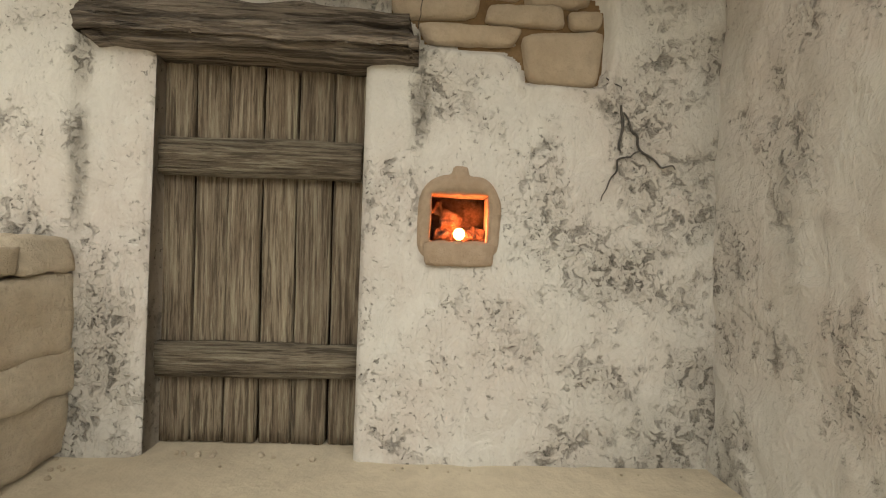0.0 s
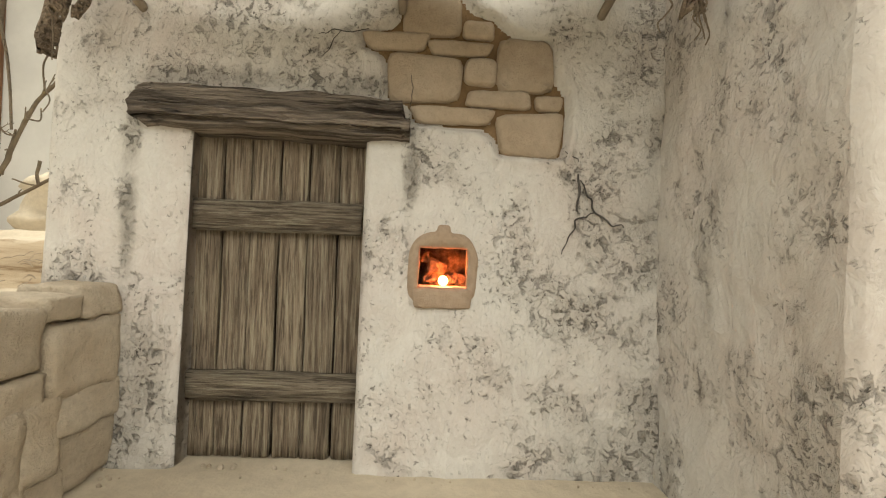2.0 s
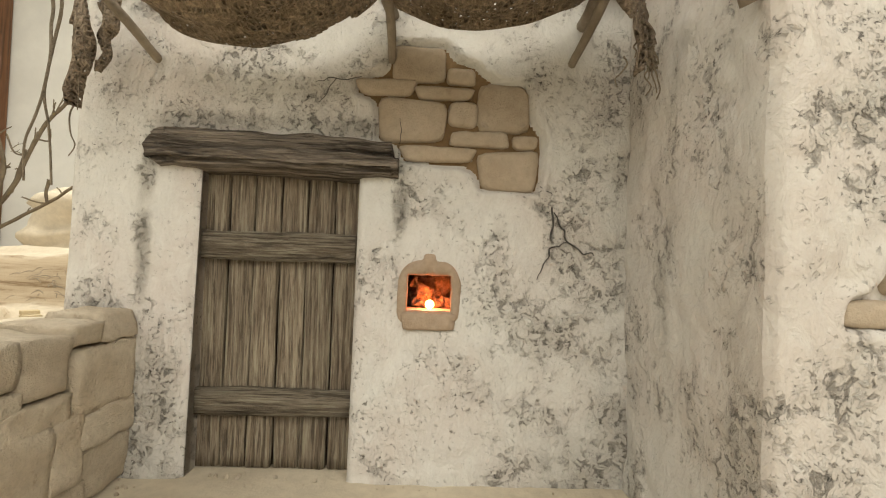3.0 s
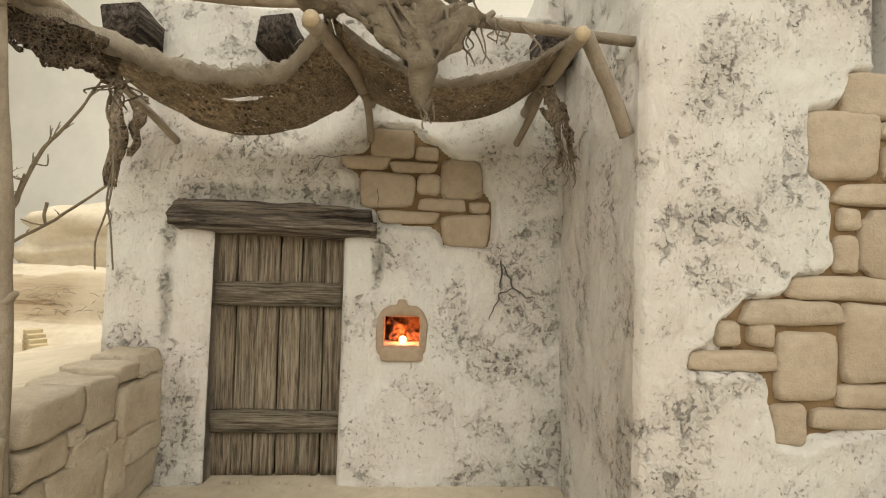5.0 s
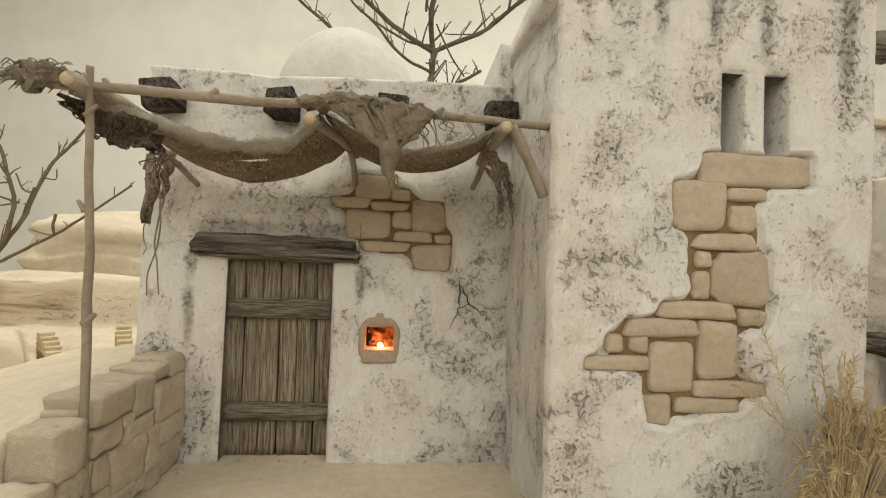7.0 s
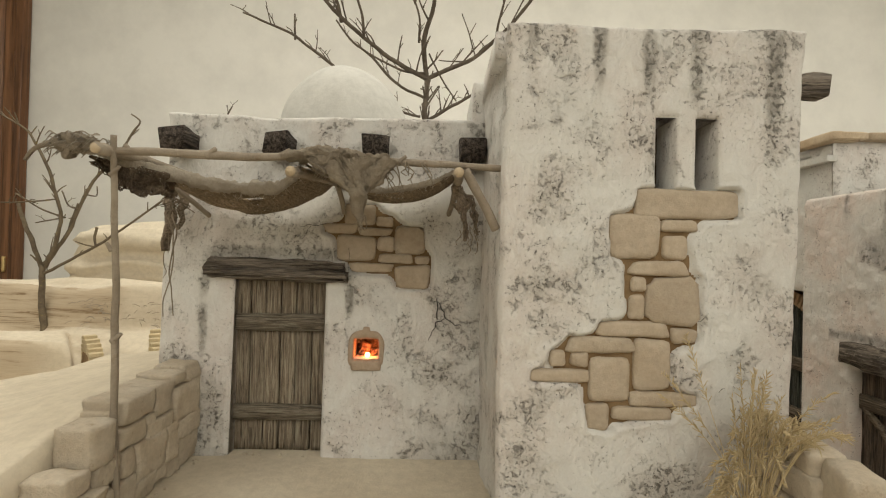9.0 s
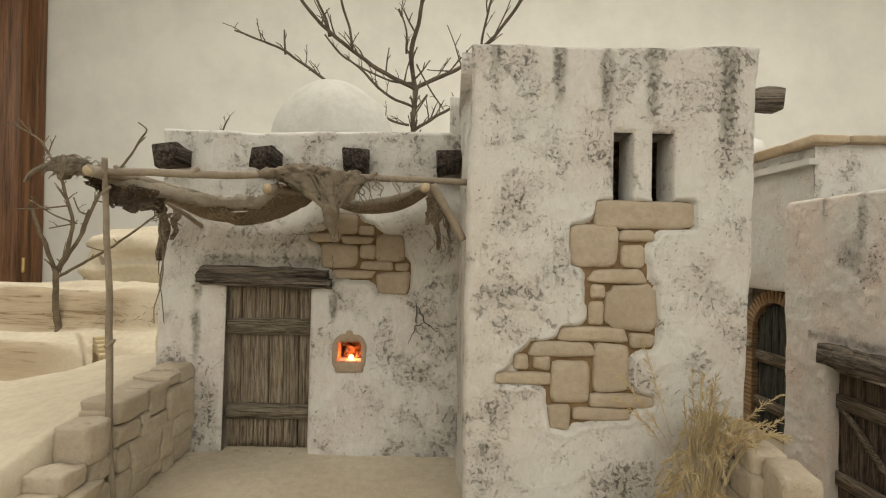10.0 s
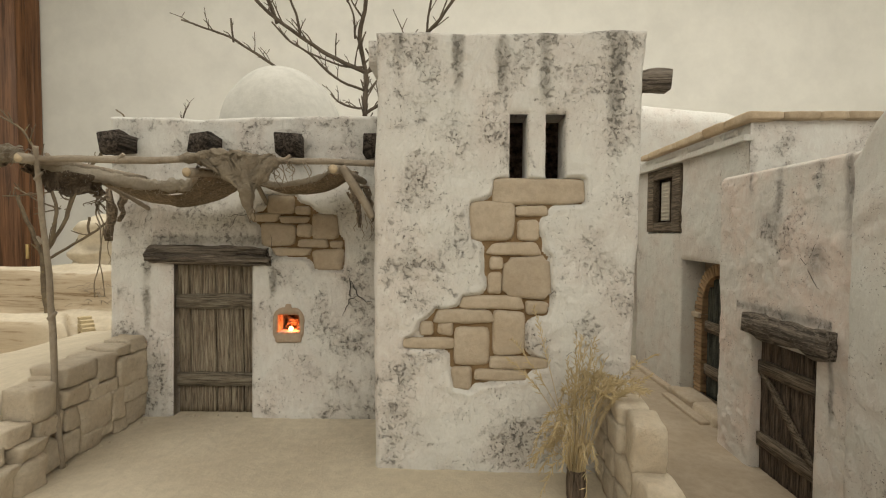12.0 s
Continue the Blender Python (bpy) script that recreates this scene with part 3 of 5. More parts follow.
# ---- stone groups: centre across, centre up, width, height ----
TOWER_STONES = [
    (1.963, 1.624, 0.522, 0.149), (1.697, 1.457, 0.259, 0.227), (1.905, 1.403, 0.125, 0.123), (1.926, 1.514, 0.183, 0.062),
    (1.826, 1.296, 0.291, 0.076), (1.726, 1.213, 0.081, 0.076), (1.900, 1.132, 0.276, 0.244), (1.717, 1.098, 0.080, 0.125),
    (1.960, 0.956, 0.131, 0.076), (1.699, 0.985, 0.357, 0.081), (1.542, 0.903, 0.337, 0.086), (1.323, 0.830, 0.079, 0.085),
    (1.431, 0.827, 0.090, 0.074), (1.586, 0.730, 0.209, 0.226), (1.800, 0.807, 0.188, 0.256), (1.334, 0.744, 0.294, 0.067),
    (1.861, 0.634, 0.339, 0.076), (1.528, 0.541, 0.119, 0.136), (1.752, 0.561, 0.299, 0.066),
]
HOUSE_STONES = [
    (0.178, 1.595, 0.206, 0.148), (0.342, 1.550, 0.114, 0.066), (0.050, 1.499, 0.224, 0.066), (0.280, 1.481, 0.222, 0.052),
    (0.157, 1.369, 0.265, 0.172), (0.355, 1.400, 0.118, 0.100), (0.512, 1.430, 0.206, 0.196), (0.420, 1.306, 0.229, 0.062),
    (0.598, 1.297, 0.096, 0.054), (0.261, 1.241, 0.285, 0.062), (0.536, 1.182, 0.233, 0.160),
]


def set_stones(parent, stones, place, group_seed, material, fill=1.01, rounding=0.38):
    """Rounded stones bedded in mortar, each a piece of its wall."""
    for i, (u, v, w, h) in enumerate(stones):
        bm = rounded_block((w * fill, 0.09, h * fill), group_seed + i, 0.30, 0.06, 7, rounding)
        x, y, z = place(u, v, -0.050)
        moved(bm, Matrix.Translation((float(x), float(y), float(z))))
        part("stone", bm, material, parent)


# ---- the low house with the door ----
def tower_side_x(y):
    return 1.024 - 0.026 * ease(0.82, 1.55, y)


def low_house():
    house = thing("adobe_house", (0.0, 2.4, 0.0), "low white plastered adobe house with stones showing through", "house")

    def front(u, v, d):
        return u - wander(v + 7) * ease(-0.8, -1.12, u), 1.488 + 0.032 * v - d, v + wander(u) * ease(2.0, 2.25, v)

    def stain_tone(u, v):
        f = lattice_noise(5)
        # besides real stains, painted grey darkens the right side, inner corner and upper wall
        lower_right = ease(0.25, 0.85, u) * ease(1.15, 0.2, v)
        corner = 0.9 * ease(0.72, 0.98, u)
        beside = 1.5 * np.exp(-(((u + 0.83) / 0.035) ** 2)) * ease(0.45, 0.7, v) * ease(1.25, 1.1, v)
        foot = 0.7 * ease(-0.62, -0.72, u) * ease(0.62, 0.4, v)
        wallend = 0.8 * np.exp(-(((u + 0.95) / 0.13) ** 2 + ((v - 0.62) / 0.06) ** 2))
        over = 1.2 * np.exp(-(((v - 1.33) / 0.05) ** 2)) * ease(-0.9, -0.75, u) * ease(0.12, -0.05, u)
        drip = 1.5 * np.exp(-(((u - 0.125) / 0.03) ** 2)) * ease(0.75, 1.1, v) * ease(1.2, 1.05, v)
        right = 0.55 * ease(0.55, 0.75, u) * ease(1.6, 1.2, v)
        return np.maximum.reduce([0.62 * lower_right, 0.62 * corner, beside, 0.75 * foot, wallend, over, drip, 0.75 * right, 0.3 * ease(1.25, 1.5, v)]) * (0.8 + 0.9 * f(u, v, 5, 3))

    holes = [(-0.634, -0.035, -0.02, 1.165, 0.14), (0.158, 0.336, 0.637, 0.775, 0.17)]
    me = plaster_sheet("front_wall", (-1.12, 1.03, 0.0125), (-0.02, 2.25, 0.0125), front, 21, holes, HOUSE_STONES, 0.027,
                       (lambda u, v: u + 1.12, lambda u, v: 2.25 - v), stain_tone, 0.014)
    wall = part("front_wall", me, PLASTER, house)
    part("mortar_bed", peel_bed("mortar_bed", HOUSE_STONES, front, 0.016, 0.033), MORTAR, wall, "brown mortar between bare stones")
    set_stones(wall, HOUSE_STONES, front, 100, STONE, 1.0, 0.46)
    me = plaster_sheet("side_wall", (1.523, 3.3, 0.03), (-0.5, 2.25, 0.03), lambda u, v, d: (-1.12 - d - wander(v + 7) * ease(1.8, 1.523, u), u + 0.032 * v, v), 22, edges=(lambda u, v: 2.25 - v,), fade=(lambda u, v: u - 1.523,))
    part("side_wall", me, PLASTER, house)
    bm = new_box((-1.085, 1.64, 2.08), (1.0, 3.3, 2.222))
    part("roof", bm, DOME_PLASTER, house, "flat white roof")
    part("back_wall", new_box((-1.11, 3.3, -0.5), (1.0, 3.4, 2.24)), PLASTER, house)

    # the dome
    bm = bmesh.new()
    bmesh.ops.create_uvsphere(bm, u_segments=48, v_segments=28, radius=1.0)
    bmesh.ops.delete(bm, geom=[v for v in bm.verts if v.co.z < -0.05], context="VERTS")
    for v in bm.verts:
        q = v.co.copy()
        bulge = 1 + 0.02 * noise.noise(q * 2.5)
        v.co = Vector((-0.10 + 0.55 * q.x * bulge, 2.36 + 0.55 * q.y * bulge, 2.22 + 0.66 * q.z * bulge))
    part("dome", bm, DOME_PLASTER, house, "smooth white plaster dome")

    # roof beams
    for i, (x, dz) in enumerate(((-0.985, 0.012), (-0.335, 0.0), (0.285, -0.008), (0.915, -0.012))):
        bm = plank((x - 0.078, 1.365, 1.955 + dz), (x + 0.078, 1.75, 2.092 + dz), 40 + i, "y", 0.034)
        part("roof_beam", bm, BEAM_Y, house, "blackened square roof beam end")

    # door of six planks with two battens
    door = part("door", new_box((-0.665, 1.63, 0.0), (0.0, 1.66, 1.19)), DOOR_BROWN, house, "weathered brown plank door with two battens")
    cuts = [-0.664, -0.548, -0.447, -0.345, -0.242, -0.135, -0.012]
    for i in range(6):
        bm = plank((cuts[i] + 0.003, 1.588 + 0.004 * (i % 2), 0.004), (cuts[i + 1] - 0.003, 1.628, 1.175), 60 + i, "z", 0.005, 0.007)
        part("plank", bm, WOOD_Z, door)
    for z0, z1, x0, x1 in ((0.806, 0.918, -0.655, -0.045), (0.212, 0.314, -0.645, -0.034)):
        part("batten", plank((x0, 1.555, z0), (x1, 1.59, z1), 70 + z0, "x", 0.006), WOOD_X, door)
    # lintel: one split dark timber, its face worn into ridges
    bm = bmesh.new()
    lo, hi = (-0.815, 1.46, 1.125), (0.115, 1.62, 1.285)
    box(bm, lo, hi)
    for i in range(1, 64):
        bmesh.ops.bisect_plane(bm, geom=bm.verts[:] + bm.edges[:] + bm.faces[:], plane_co=(lo[0] + 0.93 * i / 64, 0, 0), plane_no=(1, 0, 0))
    for i in range(1, 24):
        bmesh.ops.bisect_plane(bm, geom=bm.verts[:] + bm.edges[:] + bm.faces[:], plane_co=(0, 0, lo[2] + 0.16 * i / 24), plane_no=(0, 0, 1))
    for v in bm.verts:
        t = (v.co.x - lo[0]) / 0.93
        w = (v.co.z - 1.205) / 0.08
        face = v.co.y < 1.52
        split = 0.18 + 0.25 * (t - 0.35) + 0.16 * noise.noise(Vector((t * 4, 0, 8)))
        if face:
            v.co.y += 0.026 * w * w
            v.co.y += 0.011 * noise.noise(Vector((t * 5, w * 11 + 2.2 * t, 1.0))) + 0.010 * noise.noise(Vector((t * 9, w * 24, 5.0)))
            gap = abs(w - split)
            if 0.06 < t and gap < 0.10:
                v.co.y += 0.032 * (1 - gap / 0.10)
            if w > split:
                v.co.y += 0.010
            if w < -0.5:
                v.co.z += 0.028
        v.co.z += 0.012 * math.sin(2.2 * t + 0.5) - 0.020 * t + 0.012 * noise.noise(Vector((t * 7, w, 3)))
        if t > 0.97:
            v.co.z -= 0.03 * w * (w > 0) * 2
            v.co.y += 0.02 * abs(w)
        if t < 0.05:
            v.co.x += 0.012 * noise.noise(Vector((0, w * 3, 2.0))) + 0.030 * w * w
    part("lintel", bm, BEAM_X, house, "split dark timber lintel")

    # lit niche with a clay surround and a sill
    niche = part("niche", niche_box(), SOOT, house, "small square niche with sooty clay inside")
    part("niche_frame", niche_frame(), CLAY, niche, "rounded ochre clay surround")
    part("niche_sill", moved(rounded_block((0.20, 0.05, 0.068), 9, 0.25, 0.03), Matrix.Translation((0.248, 1.512, 0.601))), CLAY, niche, "clay sill")
    bm = bmesh.new()
    bmesh.ops.create_uvsphere(bm, u_segments=16, v_segments=10, radius=0.018)
    moved(bm, Matrix.Translation((0.250, 1.552, 0.660)))
    part("bulb", bm, BULB, niche, "tiny glowing warm bulb")
    for i, (x, z, r) in enumerate(((0.20, 0.655, 0.022), (0.315, 0.66, 0.02), (0.225, 0.70, 0.024), (0.285, 0.655, 0.018), (0.19, 0.74, 0.02))):
        part("ember", moved(rounded_block((2 * r, 2 * r, 2 * r), 30 + i, 0.4, 0.7, 6), Matrix.Translation((x, 1.64, z))), SOOT, niche, "dark lump inside the niche")

    # cracks
    def on(u, v):
        return (u, 1.486 + 0.032 * v, v)

    crack("crack", wall, [on(0.654, 1.127), on(0.681, 1.108), on(0.702, 1.090)], 0.004)
    crack("crack", wall, [on(0.704, 1.050), on(0.710, 0.998), on(0.703, 0.918)], 0.009)
    crack("crack", wall, [on(0.712, 1.029), on(0.742, 0.974), on(0.768, 0.916), on(0.825, 0.882), on(0.868, 0.868)], 0.007)
    crack("crack", wall, [on(0.768, 0.916), on(0.728, 0.902), on(0.697, 0.882), on(0.679, 0.824), on(0.653, 0.769)], 0.006)
    crack("crack", wall, [on(-0.045, 1.53), on(-0.10, 1.505), on(-0.165, 1.52), on(-0.215, 1.50)], 0.004)
    crack("crack", wall, [on(-0.14, 1.515), on(-0.17, 1.46), on(-0.20, 1.42)], 0.003)
    crack("crack", wall, [on(0.113, 1.37), on(0.115, 1.30), on(0.112, 1.24)], 0.003)


def niche_box():
    """An open box behind the niche's opening."""
    bm = bmesh.new()
    x0, x1, z0, z1, y0, y1 = 0.150, 0.344, 0.629, 0.783, 1.535, 1.70
    box(bm, (x0, y1, z0), (x1, y1 + 0.02, z1))
    box(bm, (x0 - 0.02, y0, z0 - 0.02), (x0, y1, z1 + 0.02))
    box(bm, (x1, y0, z0 - 0.02), (x1 + 0.02, y1, z1 + 0.02))
    box(bm, (x0, y0, z0 - 0.02), (x1, y1, z0))
    box(bm, (x0, y0, z1), (x1, y1, z1 + 0.02))
    return bm


def niche_frame():
    """A flat clay ring, arched at the head and pinched to a small neck on top, round a square hole."""
    bm = bmesh.new()
    n = 140
    rings = []
    for scale, y in ((0.0, 1.516), (0.10, 1.501), (0.55, 1.500), (0.85, 1.505), (1.0, 1.514)):
        ring = []
        for k in range(n):
            a = 2 * math.pi * (k + 0.5) / n
            c, s = math.cos(a), math.sin(a)
            m = max(abs(c) / 0.081, abs(s) / 0.067)
            inner = (0.247 + c / m, 0.706 + s / m)
            p = 2.6 if s > 0 else 4.5
            reach = (abs(c / 0.121) ** p + abs(s / (0.125 if s > 0 else 0.142)) ** p) ** (-1 / p)
            neck = 0.026 * math.exp(-(((a - math.pi / 2) / 0.19) ** 8))
            outer = (0.247 + c * (reach + neck), 0.708 + s * (reach + neck))
            wob = 0.006 * noise.noise(Vector((c * 2, s * 2, 4)))
            ring.append(bm.verts.new((inner[0] * (1 - scale) + outer[0] * scale + wob, y, inner[1] * (1 - scale) + outer[1] * scale + wob)))
        rings.append(ring)
    for a, b in zip(rings, rings[1:]):
        for k in range(n):
            bm.faces.new((a[k], a[(k + 1) % n], b[(k + 1) % n], b[k]))
    return bm


low_house()


# ---- the tower ----
def tower():
    house = thing("tower_house", (1.75, 1.6, 0.0), "tall white plastered tower with bare stones and two slit windows", "house")

    def front(u, v, d):
        return u - wander(v) * ease(1.3, 1.024, u) + (wander(v + 3) + 0.022 * (v - 0.9)) * ease(2.2, 2.52, u), 0.775 - d, v + wander(u + 5) * ease(2.2, 2.5, v)

    def stain_tone(u, v):
        f = lattice_noise(6)
        top = ease(2.05, 2.5, v)
        drips = sum(k * np.exp(-(((u - x) / 0.035) ** 2)) * ease(2.5 - ln, 2.5 - 0.3 * ln, v) for x, k, ln in ((1.16, 0.95, 0.35), (1.50, 1.15, 0.5), (1.75, 0.85, 0.5), (1.99, 1.1, 0.55), (2.37, 1.5, 0.85)))
        spots = sum(0.6 * np.exp(-(((u - x) / r) ** 2 + ((v - z) / r) ** 2)) for x, z, r in ((1.28, 1.66, 0.10), (1.42, 1.25, 0.12), (1.20, 1.20, 0.08), (2.35, 1.25, 0.16), (2.30, 0.85, 0.12), (1.20, 0.60, 0.10), (1.60, 1.95, 0.08), (1.30, 2.15, 0.10), (1.25, 0.25, 0.14), (1.9, 0.2, 0.18)))
        # slit puts the dark of the window recesses into the plaster colour
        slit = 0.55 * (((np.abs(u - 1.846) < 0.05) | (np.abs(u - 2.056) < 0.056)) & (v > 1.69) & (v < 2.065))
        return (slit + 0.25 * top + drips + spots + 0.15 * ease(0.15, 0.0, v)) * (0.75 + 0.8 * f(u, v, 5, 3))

    holes = [(1.795, 1.897, 1.702, 2.062, 0.22), (1.999, 2.113, 1.698, 2.060, 0.22)]
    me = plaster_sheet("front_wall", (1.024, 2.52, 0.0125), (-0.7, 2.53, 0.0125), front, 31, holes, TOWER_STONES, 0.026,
                       (lambda u, v: u - 1.024, lambda u, v: 2.52 - u, lambda u, v: 2.53 - v), stain_tone, 0.016)
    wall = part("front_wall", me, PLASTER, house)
    part("mortar_bed", peel_bed("mortar_bed", TOWER_STONES, front, 0.020, 0.033, 1.69), MORTAR, wall, "brown mortar between bare stones")
    set_stones(wall, TOWER_STONES, front, 200, STONE)

    def left_stain(u, v):
        f = lattice_noise(7)
        bands = 0.30 * np.exp(-(((u - 1.42) / 0.03) ** 2)) + 0.42 * np.exp(-(((u - 1.24 + 0.05 * f(u, v, 2, 2)) / 0.07) ** 2)) + 0.30 * np.exp(-(((u - 0.93) / 0.05) ** 2))
        return (0.12 + bands + 0.12 * ease(1.2, 0.2, v)) * (0.7 + 1.2 * f(u * 2.5, v * 0.6, 4, 3)) + 0.3 * ease(1.50, 1.545, u) * (f(u, v, 6, 2) > -0.05)

    me = plaster_sheet("left_wall", (0.81, 1.66, 0.015), (-0.02, 2.53, 0.015), lambda u, v, d: (tower_side_x(u) - d - wander(v) * ease(1.2, 0.81, u), u, v + wander(1.024 + 5 + u - 0.81) * ease(2.2, 2.5, v)), 32, edges=(lambda u, v: 2.53 - v,), stain_tone=left_stain, rough=0.018, fade=(lambda u, v: u - 0.81,))
    part("left_wall", me, PLASTER, house)
    me = plaster_sheet("right_wall", (0.81, 2.7, 0.03), (-0.7, 2.53, 0.03), lambda u, v, d: (2.52 + d + wander(v + 3) * ease(1.2, 0.81, u) + 0.022 * (v - 0.9), u, v + wander(2.52 + 5 + u - 0.81) * ease(2.2, 2.5, v)), 33, edges=(lambda u, v: 2.53 - v,), fade=(lambda u, v: u - 0.81,))
    part("right_wall", me, PLASTER, house)
    part("roof", new_box((0.98, 0.83, 2.36), (2.478, 2.7, 2.498)), PLASTER, house, "flat plastered roof")
    part("rear_block", new_box((0.915, 1.56, -0.65), (2.46, 2.30, 2.51), 0.018), PLASTER, house, "plastered rear part of the tower")
    part("inner_wall", new_box((1.05, 1.45, 1.2), (2.48, 1.5, 2.35)), SOOT, house)
    part("side_beam", plank((2.47, 0.83, 2.218), (2.722, 0.94, 2.322), 44, "x", 0.024), BEAM_X, house, "grey weathered beam end")

    def on(u, v):
        return (u, 0.776, v)

    crack("crack", wall, [on(1.50, 1.27), on(1.44, 1.22), on(1.40, 1.17), on(1.375, 1.10)], 0.003)
    crack("crack", wall, [on(1.44, 1.22), on(1.40, 1.235), on(1.36, 1.22)], 0.0025)
    crack("crack", wall, [on(2.02, 1.03), on(2.07, 1.06), on(2.10, 1.10)], 0.003)
    crack("crack", wall, [on(2.13, 0.68), on(2.20, 0.73), on(2.28, 0.75)], 0.003)


tower()


# ---- dry stone wall beside the terrace ----
LOW_WALL = [
    (1.364, 0.402, 0.294, 0.213), (1.383, 0.244, 0.288, 0.115), (1.393, 0.098, 0.233, 0.190), (1.266, 0.555, 0.138, 0.077),
    (1.424, 0.566, 0.171, 0.100), (1.110, 0.485, 0.173, 0.187), (0.894, 0.514, 0.252, 0.127), (1.095, 0.339, 0.230, 0.105),
    (0.997, 0.412, 0.073, 0.054), (0.871, 0.379, 0.195, 0.133), (1.012, 0.207, 0.267, 0.234), (1.201, 0.201, 0.117, 0.227),
    (0.830, 0.248, 0.110, 0.124), (0.972, 0.055, 0.173, 0.120), (1.103, 0.077, 0.123, 0.090), (0.800, 0.100, 0.150, 0.160),
    (1.230, 0.045, 0.130, 0.090),
]


def low_wall():
    wall = thing("dry_stone_wall", (-0.93, 1.0, 0.0), "low pale dry stone wall between courtyard and terrace", "wall")
    part("core", new_box((-1.03, 0.74, -0.02), (-0.875, 1.5, 0.53), 0.02), STONE_PALE, wall, "sandy core of the wall")
    for i, (y, z, w, h) in enumerate(LOW_WALL):
        x = -0.905 + 0.03 * noise.noise(Vector((i * 1.3, 2, 0)))
        deep = 0.22 if z > 0.44 else 0.16
        bm = rounded_block((deep, w * 0.99, h * 0.99), 300 + i, 0.10, 0.10, 7)
        part("stone", moved(bm, Matrix.Translation((x - (0.03 if z > 0.44 else 0), y, z))), STONE_PALE, wall)
    # the wall steps down towards its free end
    for i, (x, y, z, w, d, h) in enumerate((
        (-0.905, 0.63, 0.425, 0.19, 0.16, 0.19), (-0.93, 0.66, 0.27, 0.22, 0.20, 0.13), (-0.92, 0.64, 0.10, 0.22, 0.20, 0.20),
        (-0.90, 0.46, 0.31, 0.19, 0.15, 0.10), (-0.88, 0.50, 0.21, 0.22, 0.17, 0.09), (-0.87, 0.49, 0.08, 0.24, 0.17, 0.16),
        (-0.91, 0.31, 0.24, 0.19, 0.16, 0.10), (-0.88, 0.33, 0.10, 0.22, 0.17, 0.18), (-0.93, 0.16, 0.12, 0.20, 0.16, 0.20),
        (-0.97, 0.02, 0.06, 0.20, 0.15, 0.16),
    )):
        bm = rounded_block((w, d, h), 340 + i, 0.10, 0.11, 7)
        part("stone", moved(bm, Matrix.Translation((x, y, z)) @ rot("Z", 8 * math.sin(i * 2.1))), STONE_PALE, wall)


low_wall()


# ---- wall of cut stones in front of the tower, above the street ----
def street_wall():
    wall = thing("parapet_wall", (2.38, 0.5, 0.0), "low curved parapet of pale cut stones", "wall")
    part("core", new_box((2.33, 0.24, -0.64), (2.445, 0.76, 0.42), 0.03), STONE_PALE, wall, "sandy core of the parapet")
    # three caps that step down towards the rounded free end
    for i, (x, y, z, w, d, h, turn) in enumerate(((2.355, 0.665, 0.50, 0.145, 0.205, 0.10, -2), (2.375, 0.485, 0.485, 0.15, 0.17, 0.11, -6), (2.392, 0.305, 0.405, 0.155, 0.20, 0.24, -10))):
        bm = rounded_block((w, d, h), 360 + i, 0.16, 0.05, 7)
        part("cap_stone", moved(bm, Matrix.Translation((x, y, z)) @ rot("Z", turn) @ rot("X", 3 * i)), STONE_PALE, wall)
    k = 0
    for z, h in ((0.37, 0.14), (0.22, 0.16), (0.07, 0.15), (-0.09, 0.17), (-0.26, 0.17), (-0.44, 0.18), (-0.58, 0.12)):
        y = 0.755 - 0.05 * (k % 2)
        while y > (0.42 if z > 0.3 else 0.26):
            w = 0.17 + 0.04 * math.sin(k * 1.7)
            bm = rounded_block((0.175, w, h), 380 + k, 0.14, 0.08, 5)
            part("stone", moved(bm, Matrix.Translation((2.375 + 0.02 * ease(0.7, 0.2, y), y - w / 2, z))), STONE_PALE, wall)
            y -= w
            k += 1


street_wall()


# ---- pergola of sticks ----
def knotted(points, radii, seed, sides=10):
    bm = new_tube(points, radii, sides, 0.3, seed)
    for i in range(1, len(points) - 1):
        p = Vector(points[i])
        tube(bm, [p - Vector((0.012, 0.004, 0.01)), p + Vector((0.035 * (-1) ** i, -0.012, 0.03))], [radii[i] * 0.95, radii[i] * 0.5], 7)
    return bm


